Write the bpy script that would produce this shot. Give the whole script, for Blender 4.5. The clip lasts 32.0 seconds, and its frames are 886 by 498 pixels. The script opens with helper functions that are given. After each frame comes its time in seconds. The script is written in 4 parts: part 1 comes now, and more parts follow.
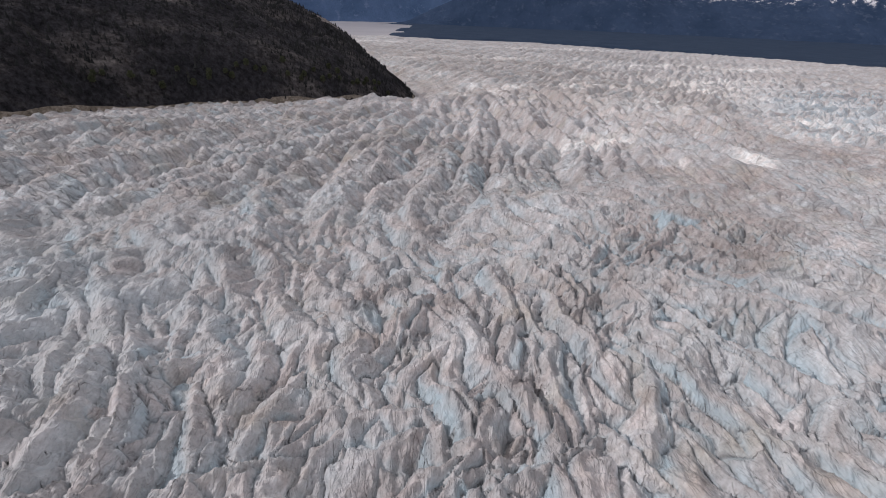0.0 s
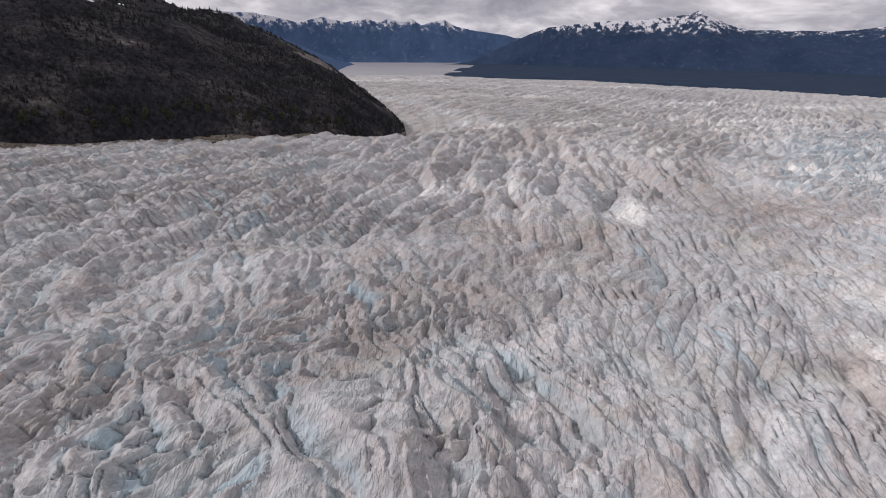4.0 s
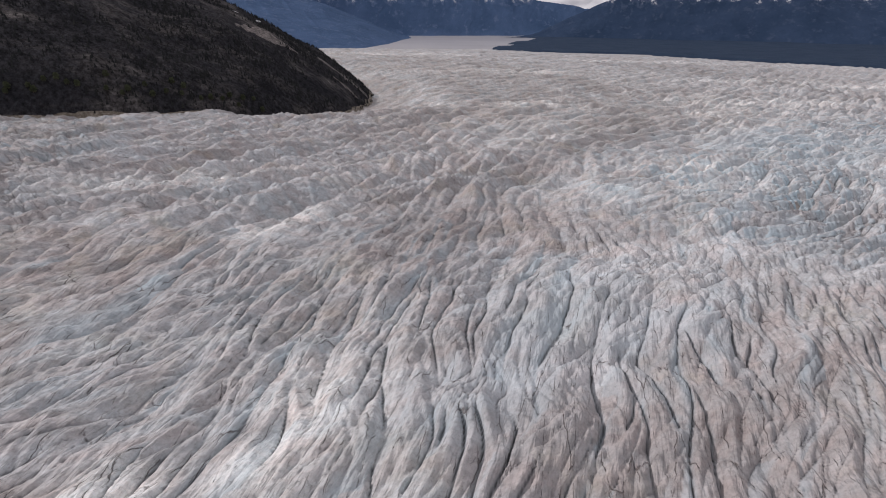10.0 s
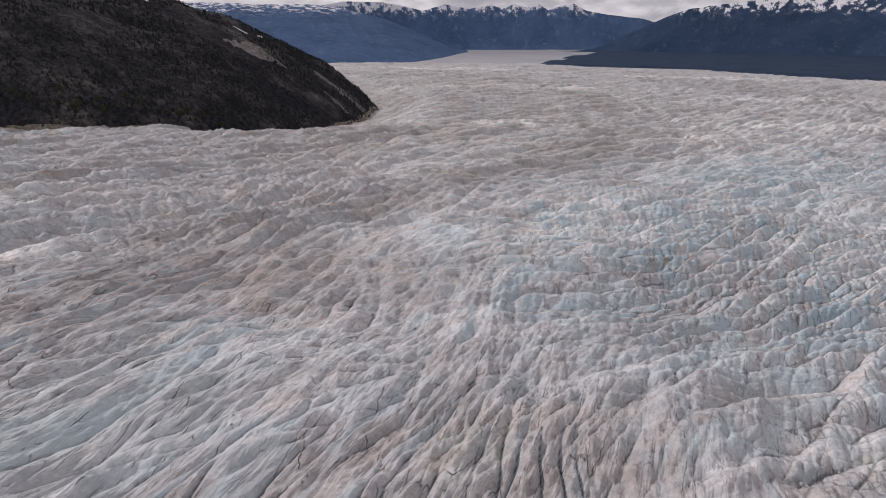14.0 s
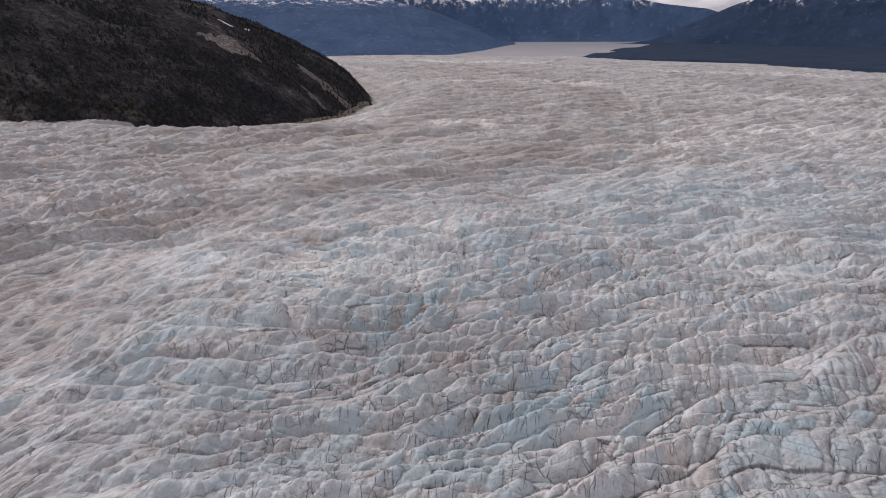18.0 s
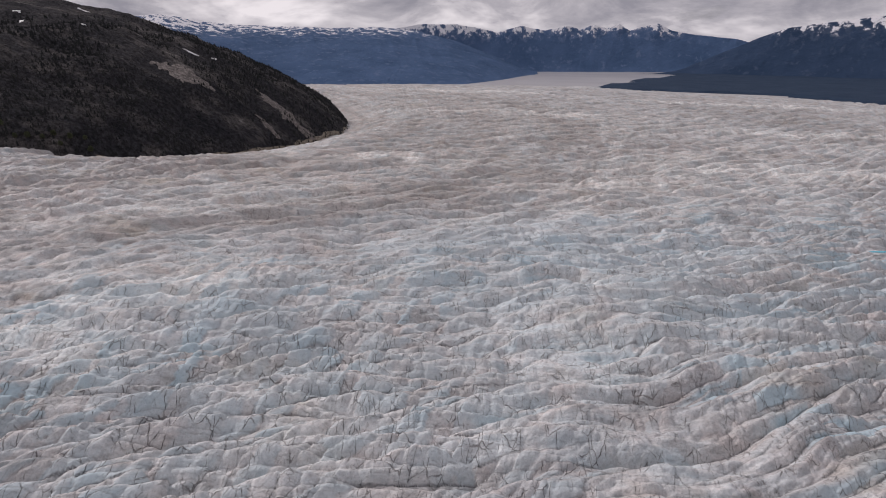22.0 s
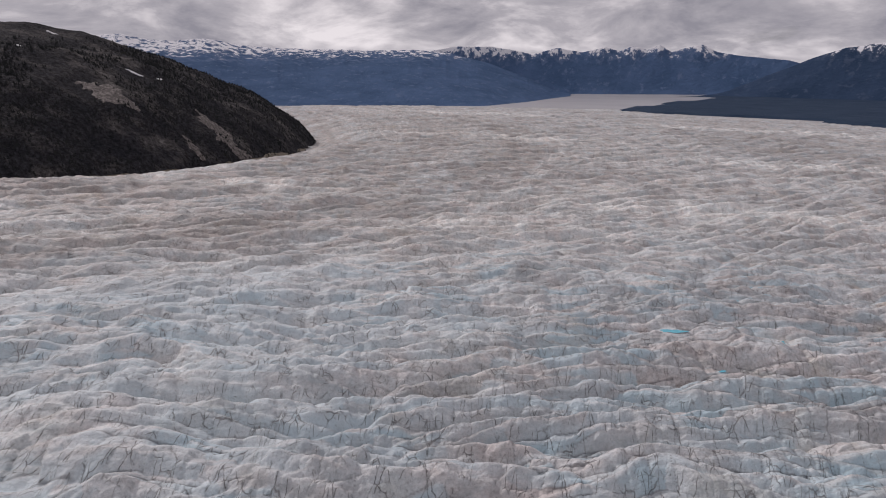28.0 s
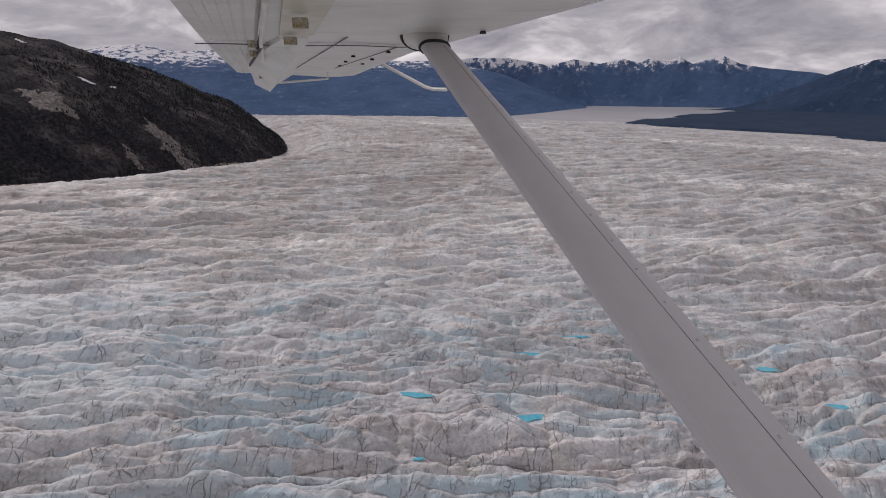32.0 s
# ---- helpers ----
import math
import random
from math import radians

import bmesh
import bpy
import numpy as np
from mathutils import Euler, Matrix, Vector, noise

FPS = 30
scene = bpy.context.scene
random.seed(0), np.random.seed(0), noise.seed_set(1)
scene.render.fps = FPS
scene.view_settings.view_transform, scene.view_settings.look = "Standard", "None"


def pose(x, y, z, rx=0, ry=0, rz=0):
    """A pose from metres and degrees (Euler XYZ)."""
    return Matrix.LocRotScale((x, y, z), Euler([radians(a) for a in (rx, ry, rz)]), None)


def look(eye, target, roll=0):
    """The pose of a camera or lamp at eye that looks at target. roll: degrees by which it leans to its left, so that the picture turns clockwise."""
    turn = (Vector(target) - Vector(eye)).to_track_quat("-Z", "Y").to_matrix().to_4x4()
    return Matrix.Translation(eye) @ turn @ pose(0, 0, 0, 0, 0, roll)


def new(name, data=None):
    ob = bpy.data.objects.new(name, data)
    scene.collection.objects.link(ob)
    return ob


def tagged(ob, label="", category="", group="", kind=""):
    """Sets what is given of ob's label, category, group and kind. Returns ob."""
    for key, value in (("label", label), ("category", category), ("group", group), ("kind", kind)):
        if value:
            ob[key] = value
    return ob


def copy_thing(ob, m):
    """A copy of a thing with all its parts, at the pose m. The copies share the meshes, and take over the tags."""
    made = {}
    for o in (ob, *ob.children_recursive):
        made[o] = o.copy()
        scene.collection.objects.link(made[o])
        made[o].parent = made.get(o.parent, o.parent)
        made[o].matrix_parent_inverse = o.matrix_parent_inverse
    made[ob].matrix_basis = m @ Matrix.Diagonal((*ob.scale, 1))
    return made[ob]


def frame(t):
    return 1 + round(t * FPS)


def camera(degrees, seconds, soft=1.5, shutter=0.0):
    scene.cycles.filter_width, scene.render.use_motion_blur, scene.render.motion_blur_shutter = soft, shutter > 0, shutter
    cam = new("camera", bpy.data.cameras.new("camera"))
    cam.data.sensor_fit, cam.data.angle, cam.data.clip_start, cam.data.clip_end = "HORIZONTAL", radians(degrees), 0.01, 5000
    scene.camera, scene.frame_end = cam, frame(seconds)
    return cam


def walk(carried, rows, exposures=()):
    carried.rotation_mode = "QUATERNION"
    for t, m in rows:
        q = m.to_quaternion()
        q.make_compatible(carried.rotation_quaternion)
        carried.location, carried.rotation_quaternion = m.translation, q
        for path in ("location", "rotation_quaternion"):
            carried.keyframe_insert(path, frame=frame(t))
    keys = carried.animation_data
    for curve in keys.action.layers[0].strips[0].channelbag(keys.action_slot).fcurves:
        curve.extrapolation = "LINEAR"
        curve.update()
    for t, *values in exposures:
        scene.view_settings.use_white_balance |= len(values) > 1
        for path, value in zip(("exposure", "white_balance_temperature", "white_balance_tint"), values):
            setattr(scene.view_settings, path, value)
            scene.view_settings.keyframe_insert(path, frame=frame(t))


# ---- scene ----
cam = camera(82.2, 32.0, soft=1.0)
METRES, EYE, TILT, LEAN, TURN = 1200.0, 62.4, -26.0, -1.8, 0.0
ROWS = [
    (0.0, 0.0669, 0.0198, 0.0068, -0.0, 0.0, -0.0),
    (0.5, 0.0817, 0.0233, 0.0084, 0.76, -0.34, -0.31),
    (1.0, 0.0965, 0.0274, 0.0098, 1.11, -0.6, -0.35),
    (1.5, 0.1112, 0.0316, 0.0114, 1.36, 2.81, -0.48),
    (2.0, 0.1256, 0.0363, 0.0126, 1.64, 4.75, -0.59),
    (2.5, 0.14, 0.0414, 0.0142, 3.88, 4.44, -1.44),
    (4.5, 0.1965, 0.0619, 0.022, 8.86, 3.56, -2.91),
    (5.0, 0.2105, 0.0675, 0.0241, 9.97, 3.29, -3.33),
    (5.5, 0.2243, 0.0735, 0.0262, 10.96, 2.98, -3.71),
    (6.0, 0.238, 0.0795, 0.0284, 11.89, 2.68, -4.07),
    (6.5, 0.2515, 0.086, 0.0306, 12.79, 2.4, -4.41),
    (7.0, 0.2648, 0.0925, 0.033, 13.66, 2.12, -4.75),
    (7.5, 0.278, 0.0993, 0.0355, 14.5, 1.82, -5.03),
    (8.0, 0.2909, 0.1062, 0.0382, 15.12, 1.56, -5.31),
    (8.5, 0.3037, 0.1131, 0.0411, 15.25, 1.33, -5.42),
    (9.0, 0.3162, 0.1201, 0.044, 15.72, 1.08, -5.69),
    (9.5, 0.3286, 0.1275, 0.047, 16.37, 0.79, -5.96),
    (10.0, 0.3407, 0.1349, 0.0504, 16.34, 0.5, -6.05),
    (10.5, 0.3527, 0.1424, 0.054, 16.31, 2.94, -6.21),
    (11.0, 0.3645, 0.1503, 0.0574, 16.77, 3.21, -6.49),
    (11.5, 0.3762, 0.1585, 0.061, 18.29, 2.79, -7.05),
    (12.0, 0.3878, 0.1669, 0.0645, 19.17, 2.47, -7.37),
    (12.5, 0.399, 0.1755, 0.0682, 20.29, 2.06, -7.78),
    (13.0, 0.4101, 0.1844, 0.0719, 21.55, 1.66, -8.22),
    (13.5, 0.4209, 0.1934, 0.0756, 22.69, 1.27, -8.64),
    (14.0, 0.4316, 0.2025, 0.0795, 23.65, 0.9, -9.01),
    (14.5, 0.442, 0.2118, 0.0835, 24.54, 0.6, -9.35),
    (16.5, 0.4823, 0.2498, 0.1006, 27.74, -0.49, -10.59),
    (17.0, 0.492, 0.2596, 0.105, 28.49, -0.68, -10.88),
    (17.5, 0.5015, 0.2695, 0.1096, 29.23, -0.87, -11.18),
    (18.0, 0.5107, 0.2795, 0.1142, 29.94, -1.02, -11.45),
    (18.5, 0.5199, 0.2896, 0.1188, 30.61, -1.15, -11.74),
    (19.0, 0.5288, 0.2998, 0.1234, 31.25, -1.19, -11.99),
    (19.5, 0.5377, 0.31, 0.128, 31.84, -1.26, -12.23),
    (20.0, 0.5463, 0.3203, 0.1327, 32.39, -1.28, -12.45),
    (20.5, 0.5549, 0.3306, 0.1372, 32.89, -1.23, -12.67),
    (21.0, 0.5633, 0.341, 0.1418, 33.26, -1.15, -12.85),
    (21.5, 0.5715, 0.3514, 0.1463, 33.53, -0.35, -13.01),
    (22.0, 0.5797, 0.3618, 0.1509, 33.83, 1.02, -13.2),
    (22.5, 0.5879, 0.3724, 0.1554, 34.27, 1.43, -13.37),
    (23.0, 0.5958, 0.3831, 0.1599, 34.82, 1.57, -13.59),
    (23.5, 0.6037, 0.3938, 0.1646, 35.41, 1.7, -13.81),
    (24.0, 0.6115, 0.4047, 0.1692, 36.06, 1.76, -14.02),
    (24.5, 0.6192, 0.4155, 0.1739, 36.56, 1.8, -14.24),
    (25.0, 0.6268, 0.4261, 0.1784, 37.08, 1.78, -14.41),
    (25.5, 0.6343, 0.437, 0.1832, 37.54, 1.73, -14.6),
    (27.5, 0.6634, 0.4817, 0.2022, 39.24, 1.78, -15.22),
    (28.0, 0.6704, 0.4929, 0.207, 39.64, 1.82, -15.41),
    (28.5, 0.6773, 0.5043, 0.212, 40.04, 1.82, -15.58),
    (29.0, 0.6842, 0.5156, 0.2169, 40.43, 1.86, -15.77),
    (29.5, 0.6909, 0.527, 0.2219, 40.77, 1.9, -15.94),
    (30.0, 0.6974, 0.5385, 0.2268, 41.15, 1.94, -16.11),
    (30.5, 0.7038, 0.55, 0.2318, 41.53, 1.98, -16.28),
    (31.0, 0.7101, 0.5616, 0.2367, 41.91, 2.06, -16.45),
    (31.5, 0.7163, 0.5731, 0.2417, 42.3, 2.1, -16.63),
    (32.0, 0.7224, 0.5847, 0.2467, 42.71, 2.12, -16.81),
]
walk(cam, [(t, pose(0, 0, EYE, TILT, LEAN, TURN) @ pose(METRES * x, METRES * y, METRES * z, 90 + pitch, roll, yaw)) for t, x, y, z, yaw, pitch, roll in ROWS], [(0.0, -0.90, 6230, 18), (8.0, -0.94, 6230, 18), (13.0, -0.98, 6280, 19), (19.0, -1.01, 6340, 20), (32.0, -1.10, 6340, 20)])

# ---- light ----
SUN_AZ, SUN_EL = radians(-97), radians(38)
world = bpy.data.worlds.new("sky")
scene.world = world
world.use_nodes = True
wn, wl = world.node_tree.nodes, world.node_tree.links
wn.clear()
w_out, w_bg, w_sky = wn.new("ShaderNodeOutputWorld"), wn.new("ShaderNodeBackground"), wn.new("ShaderNodeTexSky")
w_sky.sky_type, w_sky.sun_disc, w_sky.sun_elevation, w_sky.sun_rotation = "NISHITA", False, SUN_EL, SUN_AZ
w_geo, w_map, w_xyz = wn.new("ShaderNodeTexCoord"), wn.new("ShaderNodeCombineXYZ"), wn.new("ShaderNodeSeparateXYZ")
wl.new(w_geo.outputs["Generated"], w_xyz.inputs[0])
# a layer of clouds overhead that draws together towards the horizon
w_up = wn.new("ShaderNodeMath")
w_up.operation = "ADD"
w_up.inputs[1].default_value = 0.34
w_abs = wn.new("ShaderNodeMath")
w_abs.operation = "ABSOLUTE"
wl.new(w_xyz.outputs["Z"], w_abs.inputs[0])
wl.new(w_abs.outputs[0], w_up.inputs[0])
wl.new(w_abs.outputs[0], w_map.inputs["Z"])
for axis in "XY":
    w_div = wn.new("ShaderNodeMath")
    w_div.operation = "DIVIDE"
    wl.new(w_xyz.outputs[axis], w_div.inputs[0])
    wl.new(w_up.outputs[0], w_div.inputs[1])
    wl.new(w_div.outputs[0], w_map.inputs[axis])
w_n1, w_n2, w_n3 = (wn.new("ShaderNodeTexNoise") for _ in range(3))
for n, sc, d, r in ((w_n1, 0.9, 9, 0.58), (w_n2, 2.3, 10, 0.60), (w_n3, 0.9, 3, 0.5)):
    n.inputs["Scale"].default_value, n.inputs["Detail"].default_value, n.inputs["Roughness"].default_value = sc, d, r
    wl.new(w_map.outputs[0], n.inputs["Vector"])
w_n2.inputs["Distortion"].default_value = 0.35
w_sum = wn.new("ShaderNodeMath")
w_sum.operation = "MULTIPLY_ADD"
w_sum.inputs[1].default_value = 0.5
wl.new(w_n3.outputs["Fac"], w_sum.inputs[0])
wl.new(w_n2.outputs["Fac"], w_sum.inputs[2])
w_cover, w_shade = wn.new("ShaderNodeValToRGB"), wn.new("ShaderNodeValToRGB")
w_cover.color_ramp.elements[0].position, w_cover.color_ramp.elements[1].position = 0.22, 0.38
w_shade.color_ramp.elements[0].position, w_shade.color_ramp.elements[1].position = 0.60, 0.92
w_shade.color_ramp.elements[0].color = (7.6, 7.6, 8.2, 1)
w_shade.color_ramp.elements[1].color = (22.0, 21.4, 20.6, 1)
w_grey = w_shade.color_ramp.elements.new(0.74)
w_grey.color = (11.6, 11.4, 11.6, 1)
wl.new(w_n1.outputs["Fac"], w_cover.inputs[0])
wl.new(w_sum.outputs[0], w_shade.inputs[0])
w_mix = wn.new("ShaderNodeMix")
w_mix.data_type = "RGBA"
wl.new(w_cover.outputs[0], w_mix.inputs["Factor"])
wl.new(w_sky.outputs[0], w_mix.inputs["A"])
# the clouds are set brighter at the horizon than overhead, to fit the sky in view
w_rise, w_deck = wn.new("ShaderNodeMapRange"), wn.new("ShaderNodeMix")
wl.new(w_xyz.outputs["Z"], w_rise.inputs["Value"])
w_rise.inputs["From Min"].default_value, w_rise.inputs["From Max"].default_value = 0.0, 1.0
w_rise.inputs["To Min"].default_value, w_rise.inputs["To Max"].default_value = 1.58, 1.15
w_deck.data_type, w_deck.blend_type = "RGBA", "MULTIPLY"
w_deck.inputs["Factor"].default_value = 1.0
wl.new(w_shade.outputs[0], w_deck.inputs["A"])
wl.new(w_rise.outputs[0], w_deck.inputs["B"])
wl.new(w_deck.outputs["Result"], w_mix.inputs["B"])
wl.new(w_mix.outputs["Result"], w_bg.inputs["Color"])
wl.new(w_bg.outputs[0], w_out.inputs[0])
w_bg.inputs["Strength"].default_value = 0.049

sun = new("sun", bpy.data.lights.new("sun", "SUN"))
sun.data.energy, sun.data.angle, sun.data.color = 3.5, radians(4), (1.0, 0.94, 0.86)
sun.matrix_world = look((math.sin(SUN_AZ) * math.cos(SUN_EL) * 500, math.cos(SUN_AZ) * math.cos(SUN_EL) * 500, math.sin(SUN_EL) * 500), (0, 0, 0))


# ---- materials ----
class Mat:
    """A procedural material with short ways to add nodes."""

    def __init__(self, name, rough=0.7, metal=0.0):
        self.m = bpy.data.materials.new(name)
        self.m.use_nodes = True
        self.t = self.m.node_tree
        self.b = self.t.nodes["Principled BSDF"]
        self.b.inputs["Roughness"].default_value, self.b.inputs["Metallic"].default_value = rough, metal
        self.pos = None

    def node(self, kind, **values):
        n = self.t.nodes.new(kind)
        for k, v in values.items():
            n.inputs[k.replace("_", " ")].default_value = v
        return n

    def link(self, a, b):
        self.t.links.new(a, b)

    def coords(self, scale=(1, 1, 1), turn=0):
        if self.pos is None:
            self.pos = self.node("ShaderNodeTexCoord").outputs["Object"]
        mp = self.node("ShaderNodeMapping")
        mp.vector_type = "TEXTURE"
        mp.inputs["Scale"].default_value, mp.inputs["Rotation"].default_value = [1 / k for k in scale], (0, 0, radians(turn))
        self.link(self.pos, mp.inputs["Vector"])
        return mp.outputs[0]

    def noise(self, scale, detail=5, rough=0.55, stretch=(1, 1, 1), turn=0, distort=0.0):
        n = self.node("ShaderNodeTexNoise", Scale=scale, Detail=detail, Roughness=rough, Distortion=distort)
        self.link(self.coords(stretch, turn), n.inputs["Vector"])
        return n.outputs["Fac"]

    def ramp(self, fac, *stops):
        r = self.node("ShaderNodeValToRGB")
        e = r.color_ramp.elements
        while len(e) < len(stops):
            e.new(0.5)
        for k, (p, c) in zip(e, stops):
            k.position = p
            k.color = (*c, 1) if isinstance(c, tuple) else (c, c, c, 1)
        self.link(fac, r.inputs[0])
        return r.outputs[0]

    def mix(self, fac, a, b, how="MIX"):
        n = self.node("ShaderNodeMix")
        n.data_type, n.blend_type = "RGBA", how
        for s, v in (("Factor", fac), ("A", a), ("B", b)):
            if isinstance(v, (int, float)):
                n.inputs[s].default_value = v if s == "Factor" else (v, v, v, 1)
            elif isinstance(v, tuple):
                n.inputs[s].default_value = (*v, 1)
            else:
                self.link(v, n.inputs[s])
        return n.outputs["Result"]

    def attr(self, name):
        n = self.node("ShaderNodeAttribute")
        n.attribute_name = name
        return n.outputs["Fac"]

    def math(self, op, a, b=0.0):
        n = self.node("ShaderNodeMath")
        n.operation = op
        for i, v in enumerate((a, b)):
            if isinstance(v, (int, float)):
                n.inputs[i].default_value = v
            else:
                self.link(v, n.inputs[i])
        return n.outputs[0]

    def lines(self, scale, stretch, turn, width, distort=0.6, seed=0.0):
        """Thin winding lines: 1 on a line, 0 off it."""
        n = self.node("ShaderNodeTexNoise", Scale=scale, Detail=1, Roughness=0.4, Distortion=distort)
        add = self.node("ShaderNodeVectorMath")
        add.operation = "ADD"
        add.inputs[1].default_value = (seed, 1.7 * seed, 0.3 * seed)
        self.link(self.coords(stretch, turn), add.inputs[0])
        self.link(add.outputs[0], n.inputs["Vector"])
        off = self.math("ABSOLUTE", self.math("SUBTRACT", n.outputs["Fac"], 0.5))
        r = self.node("ShaderNodeMapRange")
        r.interpolation_type = "SMOOTHSTEP"
        for k, v in (("From Min", 0.0), ("From Max", width), ("To Min", 1.0), ("To Max", 0.0)):
            r.inputs[k].default_value = v
        self.link(off, r.inputs["Value"])
        return r.outputs[0]

    def cracks(self, scale, stretch, turn, width):
        """Thin straight cracks that meet at corners: 1 in a crack, 0 off it."""
        n = self.node("ShaderNodeTexVoronoi", Scale=scale, Randomness=1.0)
        n.feature, n.voronoi_dimensions = "DISTANCE_TO_EDGE", "2D"
        bend = self.node("ShaderNodeTexNoise", Scale=0.35, Detail=3.0)
        self.link(self.coords(), bend.inputs["Vector"])
        add = self.node("ShaderNodeVectorMath")
        add.operation = "MULTIPLY_ADD"
        add.inputs[1].default_value = (1.2, 1.2, 0)
        self.link(bend.outputs["Color"], add.inputs[0])
        self.link(self.coords(stretch, turn), add.inputs[2])
        self.link(add.outputs[0], n.inputs["Vector"])
        r = self.node("ShaderNodeMapRange")
        r.interpolation_type = "SMOOTHSTEP"
        for k, v in (("From Min", 0.0), ("From Max", width), ("To Min", 1.0), ("To Max", 0.0)):
            r.inputs[k].default_value = v
        self.link(n.outputs["Distance"], r.inputs["Value"])
        return r.outputs[0]

    def streaks(self, across, along, wide, long):
        """Noise drawn out along the lines of two stored coordinates, in metres."""
        n = self.node("ShaderNodeTexNoise", Scale=1.0, Detail=4.0, Roughness=0.6)
        xyz = self.node("ShaderNodeCombineXYZ")
        self.link(self.math("DIVIDE", self.attr(across), wide), xyz.inputs["X"])
        self.link(self.math("DIVIDE", self.attr(along), long), xyz.inputs["Y"])
        self.link(xyz.outputs[0], n.inputs["Vector"])
        return n.outputs["Fac"]

    def colour(self, c):
        if isinstance(c, tuple):
            self.b.inputs["Base Color"].default_value = (*c, 1)
        else:
            self.link(c, self.b.inputs["Base Color"])
        return self

    def bump(self, height, strength=0.4, distance=0.2):
        n = self.node("ShaderNodeBump", Strength=strength, Distance=distance)
        self.link(height, n.inputs["Height"])
        last = self.b.inputs["Normal"].links
        if last:
            self.link(last[0].from_socket, n.inputs["Normal"])
        self.link(n.outputs[0], self.b.inputs["Normal"])
        return self

    def height(self, low, high):
        """The height above sea level, from 0 at low to 1 at high."""
        if self.pos is None:
            self.pos = self.node("ShaderNodeTexCoord").outputs["Object"]
        s = self.node("ShaderNodeSeparateXYZ")
        self.link(self.pos, s.inputs[0])
        n = self.node("ShaderNodeMapRange")
        n.inputs["From Min"].default_value, n.inputs["From Max"].default_value = low, high
        self.link(s.outputs["Z"], n.inputs["Value"])
        return n.outputs[0]


# glacier ice: grey-white weathered crust, brown dust, ochre silt, blue bare ice in the cracks; sunlit patches and
# shaded creases painted in
ICE = Mat("glacier_ice", 0.6)
ICE.b.inputs["Specular IOR Level"].default_value = 0.25
crust = ICE.ramp(ICE.noise(0.11, 9, 0.68, (0.7, 1.4, 1), 48), (0.30, (0.48, 0.47, 0.48)), (0.48, (0.66, 0.655, 0.665)), (0.66, (0.84, 0.84, 0.84)))
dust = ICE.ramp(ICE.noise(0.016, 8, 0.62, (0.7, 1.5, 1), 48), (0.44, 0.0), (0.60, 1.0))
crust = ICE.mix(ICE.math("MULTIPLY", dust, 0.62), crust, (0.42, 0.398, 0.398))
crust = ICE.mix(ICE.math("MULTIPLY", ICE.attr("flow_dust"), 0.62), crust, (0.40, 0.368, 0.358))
film = ICE.ramp(ICE.noise(0.09, 8, 0.7, (0.6, 1.5, 1), 48), (0.42, 0.0), (0.62, 1.0))
crust = ICE.mix(ICE.math("MULTIPLY", film, 0.55), crust, (0.45, 0.424, 0.42))
silt = ICE.ramp(ICE.noise(0.03, 8, 0.66, (1, 1, 1), 0, 0.4), (0.54, 0.0), (0.68, 1.0))
crust = ICE.mix(ICE.math("MULTIPLY", silt, 0.55), crust, (0.50, 0.445, 0.35))
clean = ICE.ramp(ICE.noise(0.012, 6, 0.6), (0.48, 0.0), (0.62, 1.0))
crust = ICE.mix(ICE.math("MULTIPLY", clean, 0.4), crust, (0.68, 0.75, 0.79))
crust = ICE.mix(ICE.math("MULTIPLY", ICE.attr("flow_clean"), 0.55), crust, (0.90, 0.895, 0.88))
# sunlight through cloud gaps, painted as near-white patches
crust = ICE.mix(ICE.math("MULTIPLY", ICE.attr("sunlit_ice"), ICE.ramp(ICE.noise(0.06, 7, 0.65), (0.30, 0.0), (0.46, 1.0))), crust, (0.97, 0.97, 0.95))
streak = ICE.ramp(ICE.noise(0.055, 8, 0.7, (0.3, 1.9, 1), 42), (0.32, 0.70), (0.5, 1.0), (0.68, 1.2))
crust = ICE.mix(1.0, crust, streak, "MULTIPLY")
flow = ICE.ramp(ICE.streaks("flow_across", "flow_along", 26.0, 420.0), (0.36, (0.76, 0.71, 0.69)), (0.5, (0.98, 0.97, 0.96)), (0.64, (1.28, 1.27, 1.25)))
crust = ICE.mix(ICE.attr("flow_seen"), crust, flow, "MULTIPLY")
flow = ICE.ramp(ICE.streaks("flow_across", "flow_along", 7.0, 160.0), (0.38, 0.80), (0.5, 1.0), (0.62, 1.2))
crust = ICE.mix(ICE.attr("flow_seen"), crust, flow, "MULTIPLY")
# tan tint that grows away from the flight line, fitted to the view
crust = ICE.mix(ICE.math("MULTIPLY", ICE.attr("flow_seen"), 0.28), crust, (0.66, 0.61, 0.55))
mottle = ICE.ramp(ICE.noise(0.22, 7, 0.7, (0.5, 1.6, 1), 42), (0.36, 0.82), (0.5, 1.0), (0.64, 1.14))
crust = ICE.mix(0.8, crust, mottle, "MULTIPLY")
silt = ICE.ramp(ICE.noise(0.085, 7, 0.68, (0.7, 1.3, 1), 40), (0.40, (0.98, 0.915, 0.89)), (0.49, (0.99, 0.985, 0.98)), (0.60, (0.97, 1.02, 1.04)))
crust = ICE.mix(0.85, crust, silt, "MULTIPLY")
grain = ICE.ramp(ICE.noise(0.7, 8, 0.68), (0.32, 0.74), (0.5, 1.0), (0.68, 1.15))
crust = ICE.mix(1.0, crust, grain, "MULTIPLY")
specks = ICE.ramp(ICE.noise(1.1, 8, 0.75, (0.8, 1.3, 1), 60), (0.35, 1.0), (0.44, 0.0))
crust = ICE.mix(ICE.math("MULTIPLY", specks, 0.5), crust, (0.20, 0.185, 0.18))
